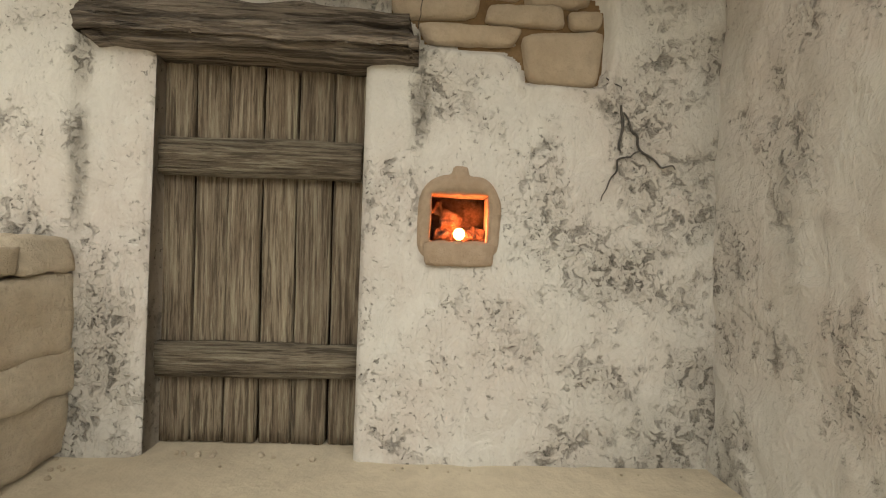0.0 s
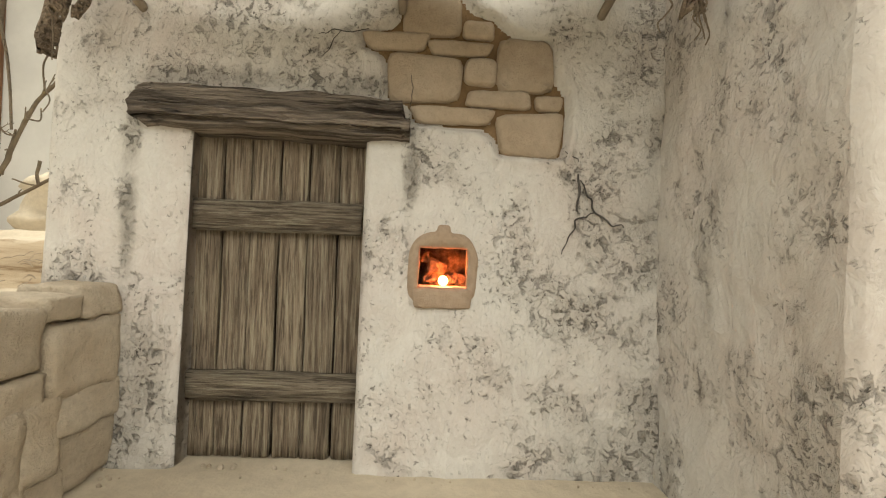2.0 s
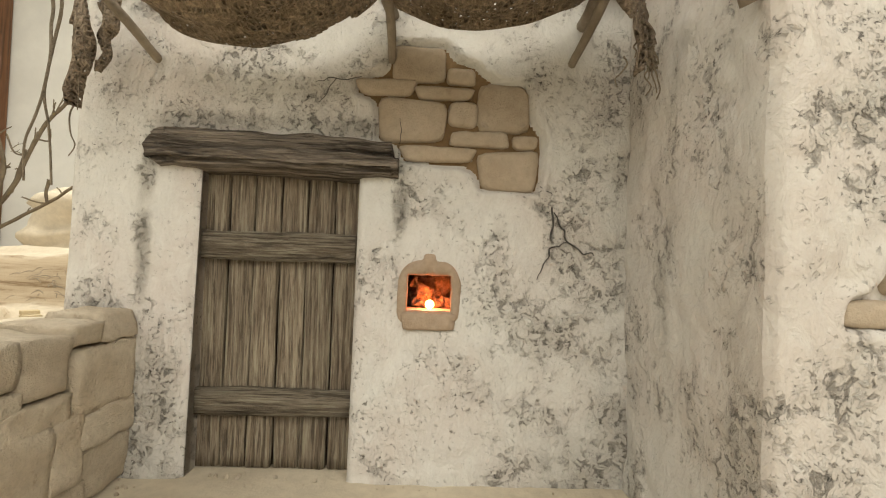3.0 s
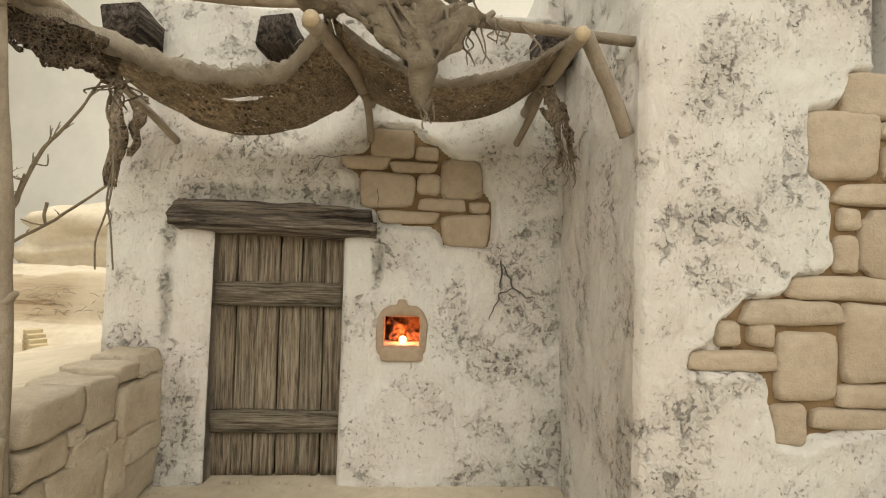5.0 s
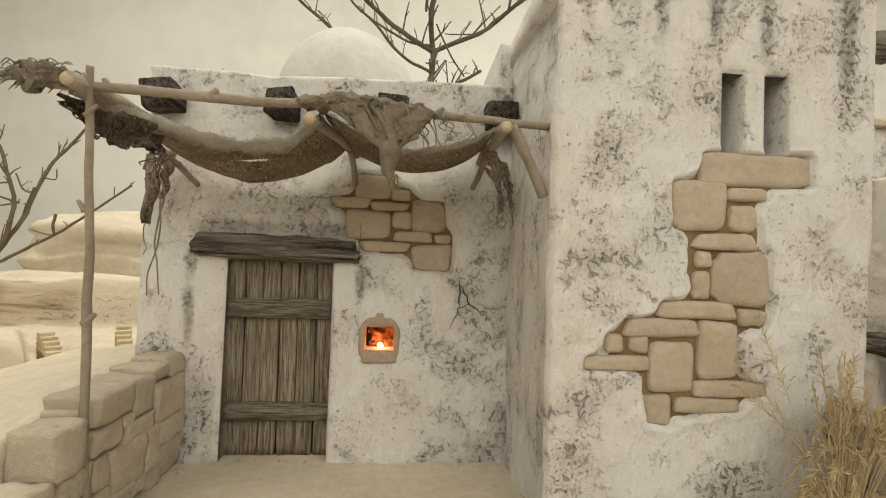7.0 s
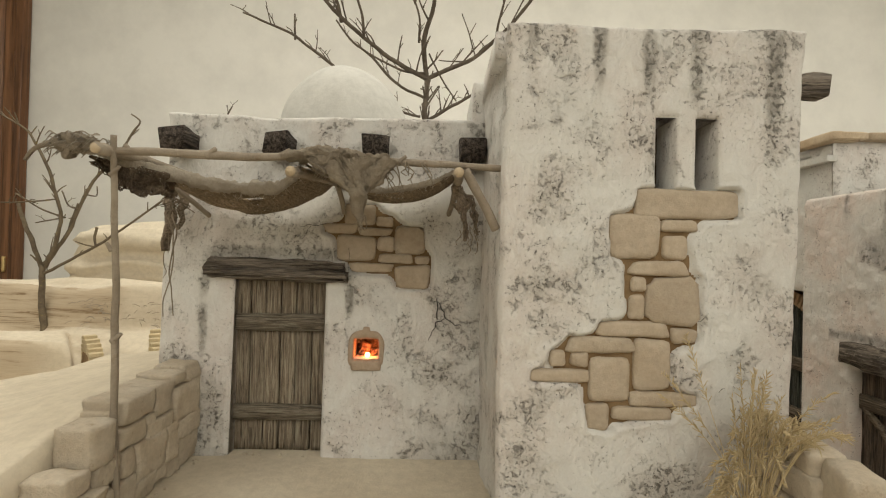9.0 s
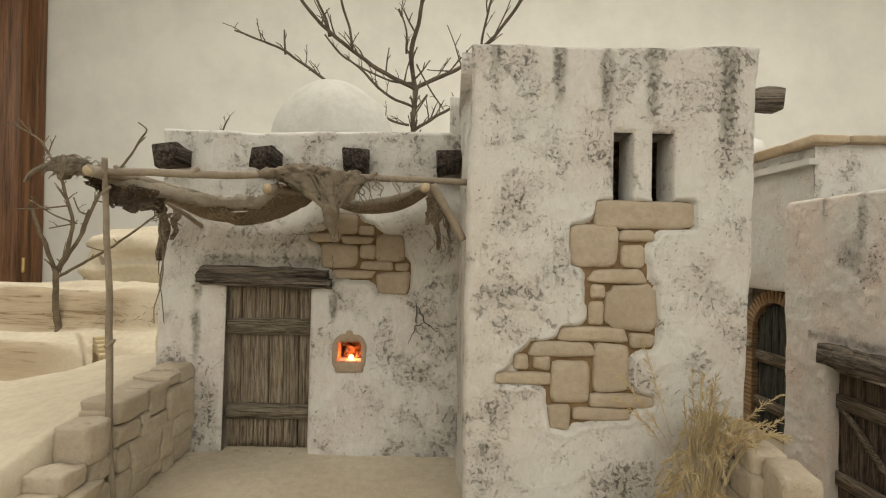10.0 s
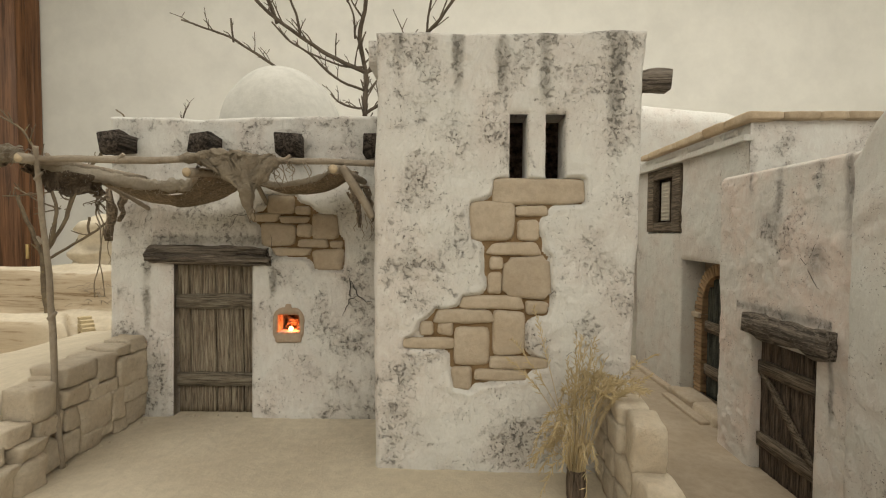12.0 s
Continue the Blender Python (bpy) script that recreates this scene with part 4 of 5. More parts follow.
def pergola():
    frame_ = thing("pergola", (-0.85, 0.76, 0.0), "rustic pergola of peeled sticks leaning on the house", "pergola")
    part("post", knotted([(-0.81, 0.72, -0.01), (-0.845, 0.725, 0.42), (-0.852, 0.727, 0.89), (-0.82, 0.66, 1.33), (-0.795, 0.60, 1.68), (-0.79, 0.585, 1.85)], [0.0175, 0.016, 0.0175, 0.0145, 0.0135, 0.0135], 3), STICK, frame_, "thin knotted upright post")
    part("cross_bar", knotted([(-0.90, 0.58, 1.772), (-0.72, 0.62, 1.785), (-0.40, 0.68, 1.79), (0.05, 0.735, 1.80), (0.5, 0.79, 1.80), (1.03, 0.852, 1.795)], [0.019, 0.019, 0.021, 0.018, 0.018, 0.018], 5), STICK, frame_, "long peeled cross bar")
    for i, (a, b) in enumerate((((-0.815, 0.51, 1.775), (-0.85, 1.54, 1.78)), ((-0.005, 0.66, 1.72), (0.07, 1.55, 1.78)), ((0.80, 0.72, 1.745), (0.80, 1.55, 1.76)))):
        a, b = Vector(a), Vector(b)
        raft = part("rafter", new_tube([a, a.lerp(b, 0.4) + Vector((0.01, 0, 0.012)), b], [0.028, 0.026, 0.024], 10, 0.4, 20 + i), STICK, frame_, "short peeled rafter")
        way = (b - a).normalized()
        part("cut_end", new_tube([a - way * 0.003, a + way * 0.004], [0.0245, 0.0245], 12), CUT, raft, "pale cut end")
    for i, (a, b) in enumerate((((-0.90, 1.10, 1.75), (-0.82, 1.55, 1.56)), ((0.065, 1.36, 1.75), (0.07, 1.56, 1.60)), ((0.80, 1.22, 1.74), (0.77, 1.56, 1.60)))):
        part("brace", new_tube([a, Vector(a).lerp(Vector(b), 0.5) + Vector((0.008, 0, 0)), b], [0.018, 0.017, 0.016], 8, 0.4, 30 + i), STICK, frame_, "thin diagonal brace")
    part("strut", new_tube([(0.83, 0.775, 1.765), (0.92, 0.81, 1.62), (1.005, 0.845, 1.475)], [0.024, 0.023, 0.024], 9, 0.4, 37), STICK, frame_, "short strut against the tower")


pergola()


# ---- knitted cloth over the pergola ----
def thread(points, r, name, parent, material=WOOL):
    return part(name, new_tube(points, [r * (1 - 0.4 * i / (len(points) - 1)) for i in range(len(points))], 5), material, parent)


def dangling(rng, start, length, r, parent, material, curl=0.03):
    p = Vector(start)
    pts = [p.copy()]
    n = max(4, int(length / 0.07))
    for i in range(n):
        p = p + Vector((rng.uniform(-curl, curl), rng.uniform(-curl, curl) * 0.7, -length / n * rng.uniform(0.7, 1.2)))
        pts.append(p.copy())
    return thread(pts, r, "loose_thread", parent, material)


def awning():
    rng = random.Random(8)
    cloth = thing("cloth_awning", (-0.1, 0.95, 1.5), "ragged brown knitted cloth draped in swags over sticks", "awning")
    f = lattice_noise(41)

    ragged = lattice_noise(43)

    def swag(u0, u1, rim, back):
        """A hammock of cloth between two rafters: u along the bar, v from its front rim (0) back to the wall (1)."""
        def surface(u, v):
            t = np.clip((u - u0) / (u1 - u0), 0, 1)
            s = np.sin(np.pi * t) ** 0.8
            ry, rz = rim(t, s)
            by, bz = back(t, s)
            fold = 0.030 * f(u, v, 3.0, 3) + 0.010 * np.sin(16 * v + 7 * u) * s
            z = rz * (1 - v) + bz * v - 0.035 * s * np.sin(np.pi * v) + fold * (0.4 + 0.6 * s)
            return u + 0.03 * f(u + 3, v, 2.5, 2), ry * (1 - v) + by * v + 0.04 * f(u, v + 9, 2.0, 3), z

        return surface

    left = swag(-0.92, 0.035, lambda t, s: (0.62 + 0.07 * t + 0.36 * s, 1.80 - 0.05 * t - 0.110 * s), lambda t, s: (1.43, 1.79 - 0.215 * s))
    right = swag(0.035, 0.80, lambda t, s: (0.74 + 0.04 * t + 0.24 * s, 1.775 - 0.075 * s), lambda t, s: (1.45, 1.815 - 0.125 * s))

    def keep_left(mu, mv):
        edge = np.minimum(mv + 0.05, 1 - mv) + 0.14 * ragged(mu, mv, 5.0, 3)
        tear = ((mu + 0.37) / 0.12) ** 2 + ((mv - 0.27) / 0.030) ** 2
        narrow = mv < 0.25 + 0.75 * ease(-0.88, -0.68, mu) + 0.1 * ragged(mu, mv, 9, 2)
        return (edge > 0.0) & narrow & (tear > 1 + 0.5 * ragged(mu, mv, 12, 2))

    def keep_right(mu, mv):
        return np.minimum(mv + 0.05, 1 - mv) + 0.14 * ragged(mu + 5, mv, 5.0, 3) > 0.0

    sheets = []
    for u0, u1, surface, keep in ((-0.92, 0.035, left, keep_left), (0.035, 0.80, right, keep_right)):
        me = grid_mesh("sheet", stations(u0, u1, 0.012), stations(0.0, 1.0, 0.018), surface, keep, uv=True)
        sheet = part("sheet", me, BURLAP, cloth, "coarse open-knit brown cloth")
        sol = sheet.modifiers.new("thickness", "SOLIDIFY")
        sol.thickness, sol.offset = 0.012 * S, 0.0
        sheets.append(sheet)

    # rolled hem along the front of each swag, lumpy and frayed
    def hem(sheet, surface, u0, u1, v, r, seed):
        us = np.linspace(u0, u1, 90)
        x, y, z = surface(us, np.full(90, v))
        hf = lattice_noise(seed)

        def skin(s, a):
            k = np.clip(np.round(s * 89).astype(int), 0, 89)
            rr = 0.8 * r * (0.55 + 0.45 * np.sin(np.pi * s) ** 0.6) * (1 + 0.8 * hf(s * 11, a * 2, 1.0, 3) + 0.45 * hf(s * 60, a * 9, 1.0, 2))
            ang = 2 * np.pi * a
            return x[k], y[k] + 0.9 * rr * np.cos(ang), z[k] + 1.15 * rr * np.sin(ang) + 0.012 * hf(s * 7, 0 * a, 1.0, 2)

        part("hem", grid_mesh("hem", np.linspace(0, 1, 90), np.linspace(0, 1, 17), skin), WOOL_PALE, sheet, "rolled woolly hem")
        bm = bmesh.new()
        for _ in range(110):
            k = rng.randrange(2, 88)
            p = Vector((x[k], y[k] + rng.uniform(-r, r), z[k] + rng.uniform(-r, r)))
            d_ = Vector((rng.uniform(-1, 1), rng.uniform(-1, 0.6), rng.uniform(-1, 0.7)))
            q = p + d_ * rng.uniform(0.006, 0.020)
            tube(bm, [p, q, q + Vector((rng.uniform(-0.02, 0.02), 0, -0.018))], [0.0022, 0.0018, 0.0010], 3, cap=False)
        part("fuzz", bm, WOOL_PALE, sheet, "loose woolly fibres")

    hem(sheets[0], left, -0.90, 0.02, 0.0, 0.044, 91)
    hem(sheets[1], right, 0.06, 0.79, 0.0, 0.018, 92)

    # wool bunched over the bar, drawn together in a hanging knot
    for i, (x, dz, sx, sz, tilt) in enumerate(((0.02, 0.005, 0.18, 0.055, -6), (0.15, 0.015, 0.18, 0.07, 8), (0.27, 0.008, 0.17, 0.065, 14), (0.38, 0.0, 0.14, 0.05, 5))):
        bm = rounded_block((sx, 0.09, sz), 440 + i, 0.48, 0.38, 10)
        for v in bm.verts:
            v.co += 0.012 * noise.noise_vector(v.co * 40 + Vector((i, 0, 0)))
        part("fold", moved(bm, Matrix.Translation((x, 0.728 + 0.12 * x, 1.805 + dz)) @ rot("Y", tilt)), WOOL, cloth, "bunched wool thrown over the bar")
    def drawn(u, v):
        e = ease(0, 1, v)
        x = (0.06 + 0.44 * u) * (1 - e) + (0.318 + 0.03 * (u - 0.5)) * e
        y = 0.705 + 0.05 * u * (1 - e) + 0.012 * np.sin(u * 19 + 3 * v + 2 * f(u, v, 2, 2)) * (1 - 0.6 * e) + 0.03 * f(u * 2, v, 3.0, 2) + 0.018 * f(u * 9, v * 7, 2.0, 3)
        return x + 0.02 * f(u, v * 2, 3, 2) + 0.010 * f(u * 11, v * 8 + 4, 2.0, 2), y, 1.815 - 0.20 * v - 0.03 * np.abs(np.sin(u * 7)) * v + 0.03 * f(u * 3, v, 2, 2)

    me = grid_mesh("drawn_cloth", np.linspace(0, 1, 60), np.linspace(0, 1, 26), drawn, lambda a, b: 0.55 - 0.5 * b - np.abs(a - 0.55) * (0.8 - b) + 0.35 * ragged(a, b, 6, 3) + 0.6 * (np.abs(a - 0.6) < 0.16) > 0.0, uv=True)
    part("drawn_cloth", me, WOOL, cloth, "grey cloth drawn down into the knot").modifiers.new("thickness", "SOLIDIFY").thickness = 0.014 * S
    knot = Vector((0.325, 0.712, 1.60))
    for i in range(7):
        a = Vector((0.20 + 0.03 * i, 0.70 + 0.004 * i, 1.80))
        m = a.lerp(knot, 0.5) + Vector((0.03 * math.sin(i * 2.3), -0.01, 0.0))
        part("strand", new_tube([a, m, knot], [0.008, 0.007, 0.008], 6, 1.2, i), WOOL, cloth, "twisted wool strand")
    bm = new_tube([(0.315, 0.712, 1.65), (0.325, 0.705, 1.60), (0.33, 0.708, 1.555), (0.332, 0.712, 1.50)], [0.030, 0.042, 0.034, 0.014], 12, 1.5, 4)
    for v in bm.verts:
        v.co += 0.010 * noise.noise_vector(v.co * 45)
    part("knot", bm, WOOL, cloth, "hanging knot of wool")
    for i in range(14):
        x = rng.uniform(0.36, 0.62)
        dangling(rng, (x, 0.735 + 0.12 * (x - 0.3), 1.80), rng.uniform(0.06, 0.18), 0.0035, cloth, WOOL, 0.04)
    for i in range(5):
        dangling(rng, (rng.uniform(0.31, 0.35), 0.71, 1.52), rng.uniform(0.05, 0.12), 0.004, cloth, WOOL, 0.015)

    # woolly tuft at the bar's free end
    for i in range(7):
        p = Vector((-0.92 + rng.uniform(-0.10, 0.06), 0.575 + rng.uniform(-0.02, 0.04), 1.80 + rng.uniform(-0.03, 0.03)))
        bm = rounded_block((0.10, 0.06, 0.06), 420 + i, 0.45, 0.5, 8)
        part("tuft", moved(bm, Matrix.Translation(p) @ rot("Y", rng.uniform(-30, 30))), WOOL, cloth, "woolly tuft")
    thread([(-1.0, 0.57, 1.80), (-1.06, 0.56, 1.80), (-1.12, 0.55, 1.77), (-1.16, 0.55, 1.72)], 0.014, "tuft", cloth)
    bm = bmesh.new()
    for _ in range(160):
        p = Vector((rng.uniform(-1.04, -0.82), 0.57 + rng.uniform(-0.04, 0.05), 1.80 + rng.uniform(-0.03, 0.04)))
        d_ = Vector((rng.uniform(-1.4, 0.6), rng.uniform(-0.8, 0.6), rng.uniform(-0.8, 0.7)))
        q = p + d_ * rng.uniform(0.01, 0.05)
        tube(bm, [p, q, q + Vector((-0.02, 0, -0.02))], [0.0035, 0.003, 0.0012], 3, cap=False)
    part("tuft_fuzz", bm, WOOL_PALE, cloth, "loose wisps of wool")
    # dark net hanging in folds under the bar's end
    for layer in range(3):
        def bundle(u, v):
            x = -0.95 + 0.24 * u + 0.03 * f(u, v + layer, 3, 2)
            drop = (0.04 + 0.06 * u + 0.07 * np.sin(np.pi * u)) * (1 + 0.3 * f(u * 3, 0 * v + layer, 2, 2))
            y = 0.68 + 0.05 * layer + 0.16 * u + 0.035 * np.sin(9 * u + 3 * layer) * v + 0.03 * f(u * 2, v, 3, 2)
            return x, y, 1.775 - 0.05 * u - drop * v

        me = grid_mesh("hanging_net", np.linspace(0, 1, 44), np.linspace(0, 1, 20), bundle, lambda a, b: 1 - b + 0.5 * ragged(a + layer, b, 8, 3) > 0.05, uv=True)
        part("hanging_net", me, BURLAP_DARK, cloth, "dark hanging net").modifiers.new("thickness", "SOLIDIFY").thickness = 0.010 * S
    for i in range(10):
        dangling(rng, (-0.66 + rng.uniform(-0.05, 0.05), 0.88, 1.60), rng.uniform(0.04, 0.10), 0.004, cloth, WOOL_DARK, 0.04)
    for dx in (0.0, 0.012):
        dangling(rng, (-0.70 + dx, 0.90, 1.57), 0.62, 0.0045, cloth, WOOL, 0.022)
    # tatters hanging at the house corner and at the tower's end
    for i, (x, y, z, ln, w, drift) in enumerate(((-0.97, 1.38, 1.74, 0.42, 0.10, -0.05), (-0.92, 1.42, 1.72, 0.26, 0.08, -0.02),
                                                 (0.82, 1.14, 1.74, 0.32, 0.09, 0.05), (0.88, 1.22, 1.70, 0.24, 0.07, 0.05))):
        def tatter(u, v):
            wide = w * (1 - 0.75 * v) * (1 + 0.7 * f(v * 3, 0 * u + i, 2, 2))
            return x + wide * (u - 0.5) + drift * v + 0.03 * f(v * 2, 0 * u + 3 * i, 2, 2), y + 0.02 * np.sin(5 * u + 4 * v + i) + 0.03 * f(v, u + i, 3, 2), z - ln * v

        me = grid_mesh("tatter", np.linspace(0, 1, 9), np.linspace(0, 1, 30), tatter, lambda a, b: np.minimum(a, 1 - a) + 0.6 * ragged(a + i, b, 5, 3) > 0.0, uv=True)
        part("tatter", me, TATTER, cloth, "limp hanging tatter of cloth").modifiers.new("thickness", "SOLIDIFY").thickness = 0.008 * S
    for i in range(2):
        dangling(rng, (rng.uniform(-1.05, -0.99), 1.36 + rng.uniform(-0.04, 0.04), rng.uniform(1.3, 1.6)), rng.uniform(0.10, 0.40), 0.0032, cloth, WOOL, 0.022)
    for i in range(8):
        dangling(rng, (rng.uniform(0.82, 0.93), 1.15 + rng.uniform(-0.03, 0.05), rng.uniform(1.45, 1.55)), rng.uniform(0.06, 0.14), 0.003, cloth, WOOL, 0.018)


awning()


# ---- bare trees made of twigs ----
def twigs(bm, rng, pts, r, count, length):
    for _ in range(count):
        i = rng.randrange(len(pts) - 1)
        a, b = Vector(pts[i]), Vector(pts[i + 1])
        p = a.lerp(b, rng.uniform(0.15, 0.95))
        way = (b - a).normalized()
        d = (way * rng.uniform(0.2, 0.9) + Vector((rng.uniform(-1, 1), rng.uniform(-0.8, 0.8), rng.uniform(-0.1, 1.1)))).normalized()
        ln = length * rng.uniform(0.35, 1.0)
        q = p + d * ln * 0.55 + Vector((0, 0, 0.02))
        e = p + d * ln + Vector((rng.uniform(-0.1, 0.1), 0, 0.15)) * ln
        tube(bm, [p, q, e], [r * 0.55, r * 0.42, r * 0.28], 6, 0.6, rng.random() * 9)
        if ln > length * 0.55:
            tube(bm, [q, q + Vector((rng.uniform(-0.5, 0.5), rng.uniform(-0.3, 0.3), 0.6)) * ln * 0.5], [r * 0.35, r * 0.22], 5)
        bud = e
        tube(bm, [bud, bud + d * 0.02], [r * 0.45, r * 0.2], 5)


def limb(parent, pts, r0, r1, rng, count, length, material, name="branch"):
    """pts: places through which the limb grows; twigs sprout on it."""
    n = len(pts)
    thin = 0.6 if material is BARK else 0.45
    bm = new_tube(pts, [thin * (r0 + (r1 - r0) * i / (n - 1)) for i in range(n)], 8, 0.7, rng.random() * 20)
    twigs(bm, rng, pts, thin * 1.25 * max(r1, r0 * 0.5), round(1.7 * count), 0.9 * length)
    return part(name, bm, material, parent)


def back_tree():
    rng = random.Random(4)
    tree = thing("bare_tree", (0.56, 2.95, 2.2), "bare grey-brown twig tree behind the domed roof", "tree")
    limb(tree, [(0.60, 2.92, 1.20), (0.56, 2.92, 2.29), (0.54, 2.92, 2.65), (0.55, 2.91, 3.05), (0.52, 2.78, 3.31), (0.61, 2.64, 3.60), (0.65, 2.53, 3.81), (0.71, 2.41, 4.04)], 0.052, 0.026, rng, 12, 0.26, BARK, "trunk")
    limb(tree, [(0.55, 2.92, 3.04), (0.21, 2.72, 3.15), (-0.04, 2.53, 3.28), (-0.20, 2.40, 3.37), (-0.36, 2.25, 3.52), (-0.46, 2.11, 3.69)], 0.036, 0.02, rng, 8, 0.34, BARK)
    limb(tree, [(0.55, 2.92, 3.04), (0.81, 2.87, 3.14), (1.04, 2.82, 3.24), (1.38, 2.67, 3.53), (1.58, 2.55, 3.77), (1.69, 2.44, 3.98)], 0.036, 0.02, rng, 9, 0.36, BARK)
    limb(tree, [(0.54, 2.92, 2.85), (0.26, 2.80, 2.95), (0.06, 2.66, 3.12), (-0.12, 2.52, 3.22), (-0.22, 2.41, 3.33)], 0.024, 0.012, rng, 5, 0.16, BARK)
    limb(tree, [(0.55, 2.90, 3.08), (0.32, 2.81, 3.07), (0.10, 2.67, 3.12), (-0.09, 2.54, 3.20)], 0.02, 0.012, rng, 4, 0.15, BARK)
    limb(tree, [(0.54, 2.92, 2.61), (0.76, 2.92, 2.75), (0.99, 2.92, 2.89)], 0.03, 0.02, rng, 5, 0.2, BARK)
    limb(tree, [(0.50, 2.92, 2.67), (0.30, 2.92, 2.72), (0.19, 2.92, 2.82)], 0.022, 0.014, rng, 3, 0.16, BARK)
    limb(tree, [(0.57, 2.81, 3.24), (0.72, 2.92, 3.00), (0.84, 2.92, 2.83)], 0.014, 0.012, rng, 1, 0.1, BARK)
    limb(tree, [(0.05, 2.92, 2.89), (-0.24, 2.54, 2.97), (-0.42, 2.41, 3.07), (-0.57, 2.28, 3.15), (-0.74, 2.18, 3.18), (-0.88, 2.09, 3.21)], 0.026, 0.012, rng, 6, 0.22, BARK)
    limb(tree, [(-0.54, 2.33, 3.11), (-0.53, 2.28, 3.20), (-0.52, 2.24, 3.29)], 0.016, 0.012, rng, 1, 0.08, BARK)
    limb(tree, [(-0.18, 2.44, 3.32), (-0.20, 2.36, 3.44), (-0.26, 2.26, 3.59), (-0.27, 2.19, 3.72)], 0.024, 0.014, rng, 3, 0.25, BARK)
    limb(tree, [(0.00, 2.56, 3.25), (-0.01, 2.48, 3.41), (-0.06, 2.37, 3.58), (-0.08, 2.26, 3.77)], 0.022, 0.014, rng, 2, 0.2, BARK)
    limb(tree, [(0.48, 2.77, 3.32), (0.48, 2.67, 3.51), (0.42, 2.57, 3.65)], 0.018, 0.012, rng, 5, 0.15, BARK)
    limb(tree, [(1.19, 2.75, 3.36), (1.23, 2.65, 3.57), (1.28, 2.55, 3.77), (1.33, 2.45, 3.96)], 0.02, 0.013, rng, 3, 0.2, BARK)
    limb(tree, [(-1.42, 2.95, 2.40), (-1.40, 2.98, 2.62), (-1.36, 3.01, 2.75)], 0.016, 0.01, rng, 3, 0.16, BARK)


def terrace_tree():
    rng = random.Random(14)
    tree = thing("bare_shrub", (-5.06, 5.3, 0.1), "small bare lichened twig tree on the sandy bank", "tree")
    y = 5.3
    grow = lambda pts, sway=0.0: [(x, y + sway * k, z) for k, (x, z) in enumerate(pts)]
    limb(tree, grow([(-5.06, -0.1), (-5.06, 0.18), (-5.10, 0.53), (-5.10, 1.04)]), 0.11, 0.085, rng, 1, 0.2, BARK_PALE, "trunk")
    for pts, sway, r0, r1, n_twigs, ln in (
        ([(-5.10, 0.90), (-4.70, 1.14), (-4.32, 1.35), (-3.81, 1.71), (-3.38, 2.04)], 0.0, 0.05, 0.03, 3, 0.16),
        ([(-4.34, 1.34), (-4.36, 1.48), (-4.34, 1.62)], 0.0, 0.035, 0.045, 0, 0.1),
        ([(-4.36, 1.33), (-4.52, 1.36), (-4.64, 1.40)], 0.0, 0.025, 0.018, 0, 0.1),
        ([(-5.11, 0.98), (-5.23, 1.34), (-5.35, 1.68), (-5.42, 1.94)], -0.03, 0.07, 0.055, 2, 0.25),
        ([(-5.74, 1.95), (-5.42, 1.96), (-4.90, 2.01)], -0.02, 0.026, 0.026, 2, 0.15),
        ([(-5.54, 2.09), (-5.15, 1.86), (-4.86, 1.76)], 0.02, 0.022, 0.03, 2, 0.15),
        ([(-5.08, 1.02), (-4.88, 1.40), (-4.80, 1.75), (-4.87, 2.16), (-5.00, 2.56), (-5.15, 2.88), (-5.24, 3.00), (-5.55, 3.19)], -0.04, 0.07, 0.024, 9, 0.30),
        ([(-5.07, 1.04), (-4.77, 1.52), (-4.60, 1.99), (-4.44, 2.31), (-4.24, 2.57), (-4.07, 2.81), (-3.93, 3.07), (-3.84, 3.23), (-3.99, 3.35)], 0.02, 0.065, 0.022, 6, 0.28),
        ([(-4.86, 2.14), (-4.72, 1.92), (-4.56, 1.88)], -0.04, 0.026, 0.018, 1, 0.12),
        ([(-4.80, 1.75), (-5.00, 1.70), (-5.15, 1.66)], -0.05, 0.026, 0.02, 1, 0.12),
        ([(-4.52, 2.10), (-4.36, 2.08), (-4.35, 2.22)], 0.0, 0.024, 0.016, 0, 0.1),
        ([(-4.62, 1.96), (-4.78, 1.70), (-4.90, 1.46)], 0.08, 0.03, 0.03, 1, 0.12),
    ):
        limb(tree, grow(pts, sway), r0, r1, rng, n_twigs, ln, BARK_PALE)


back_tree()
terrace_tree()


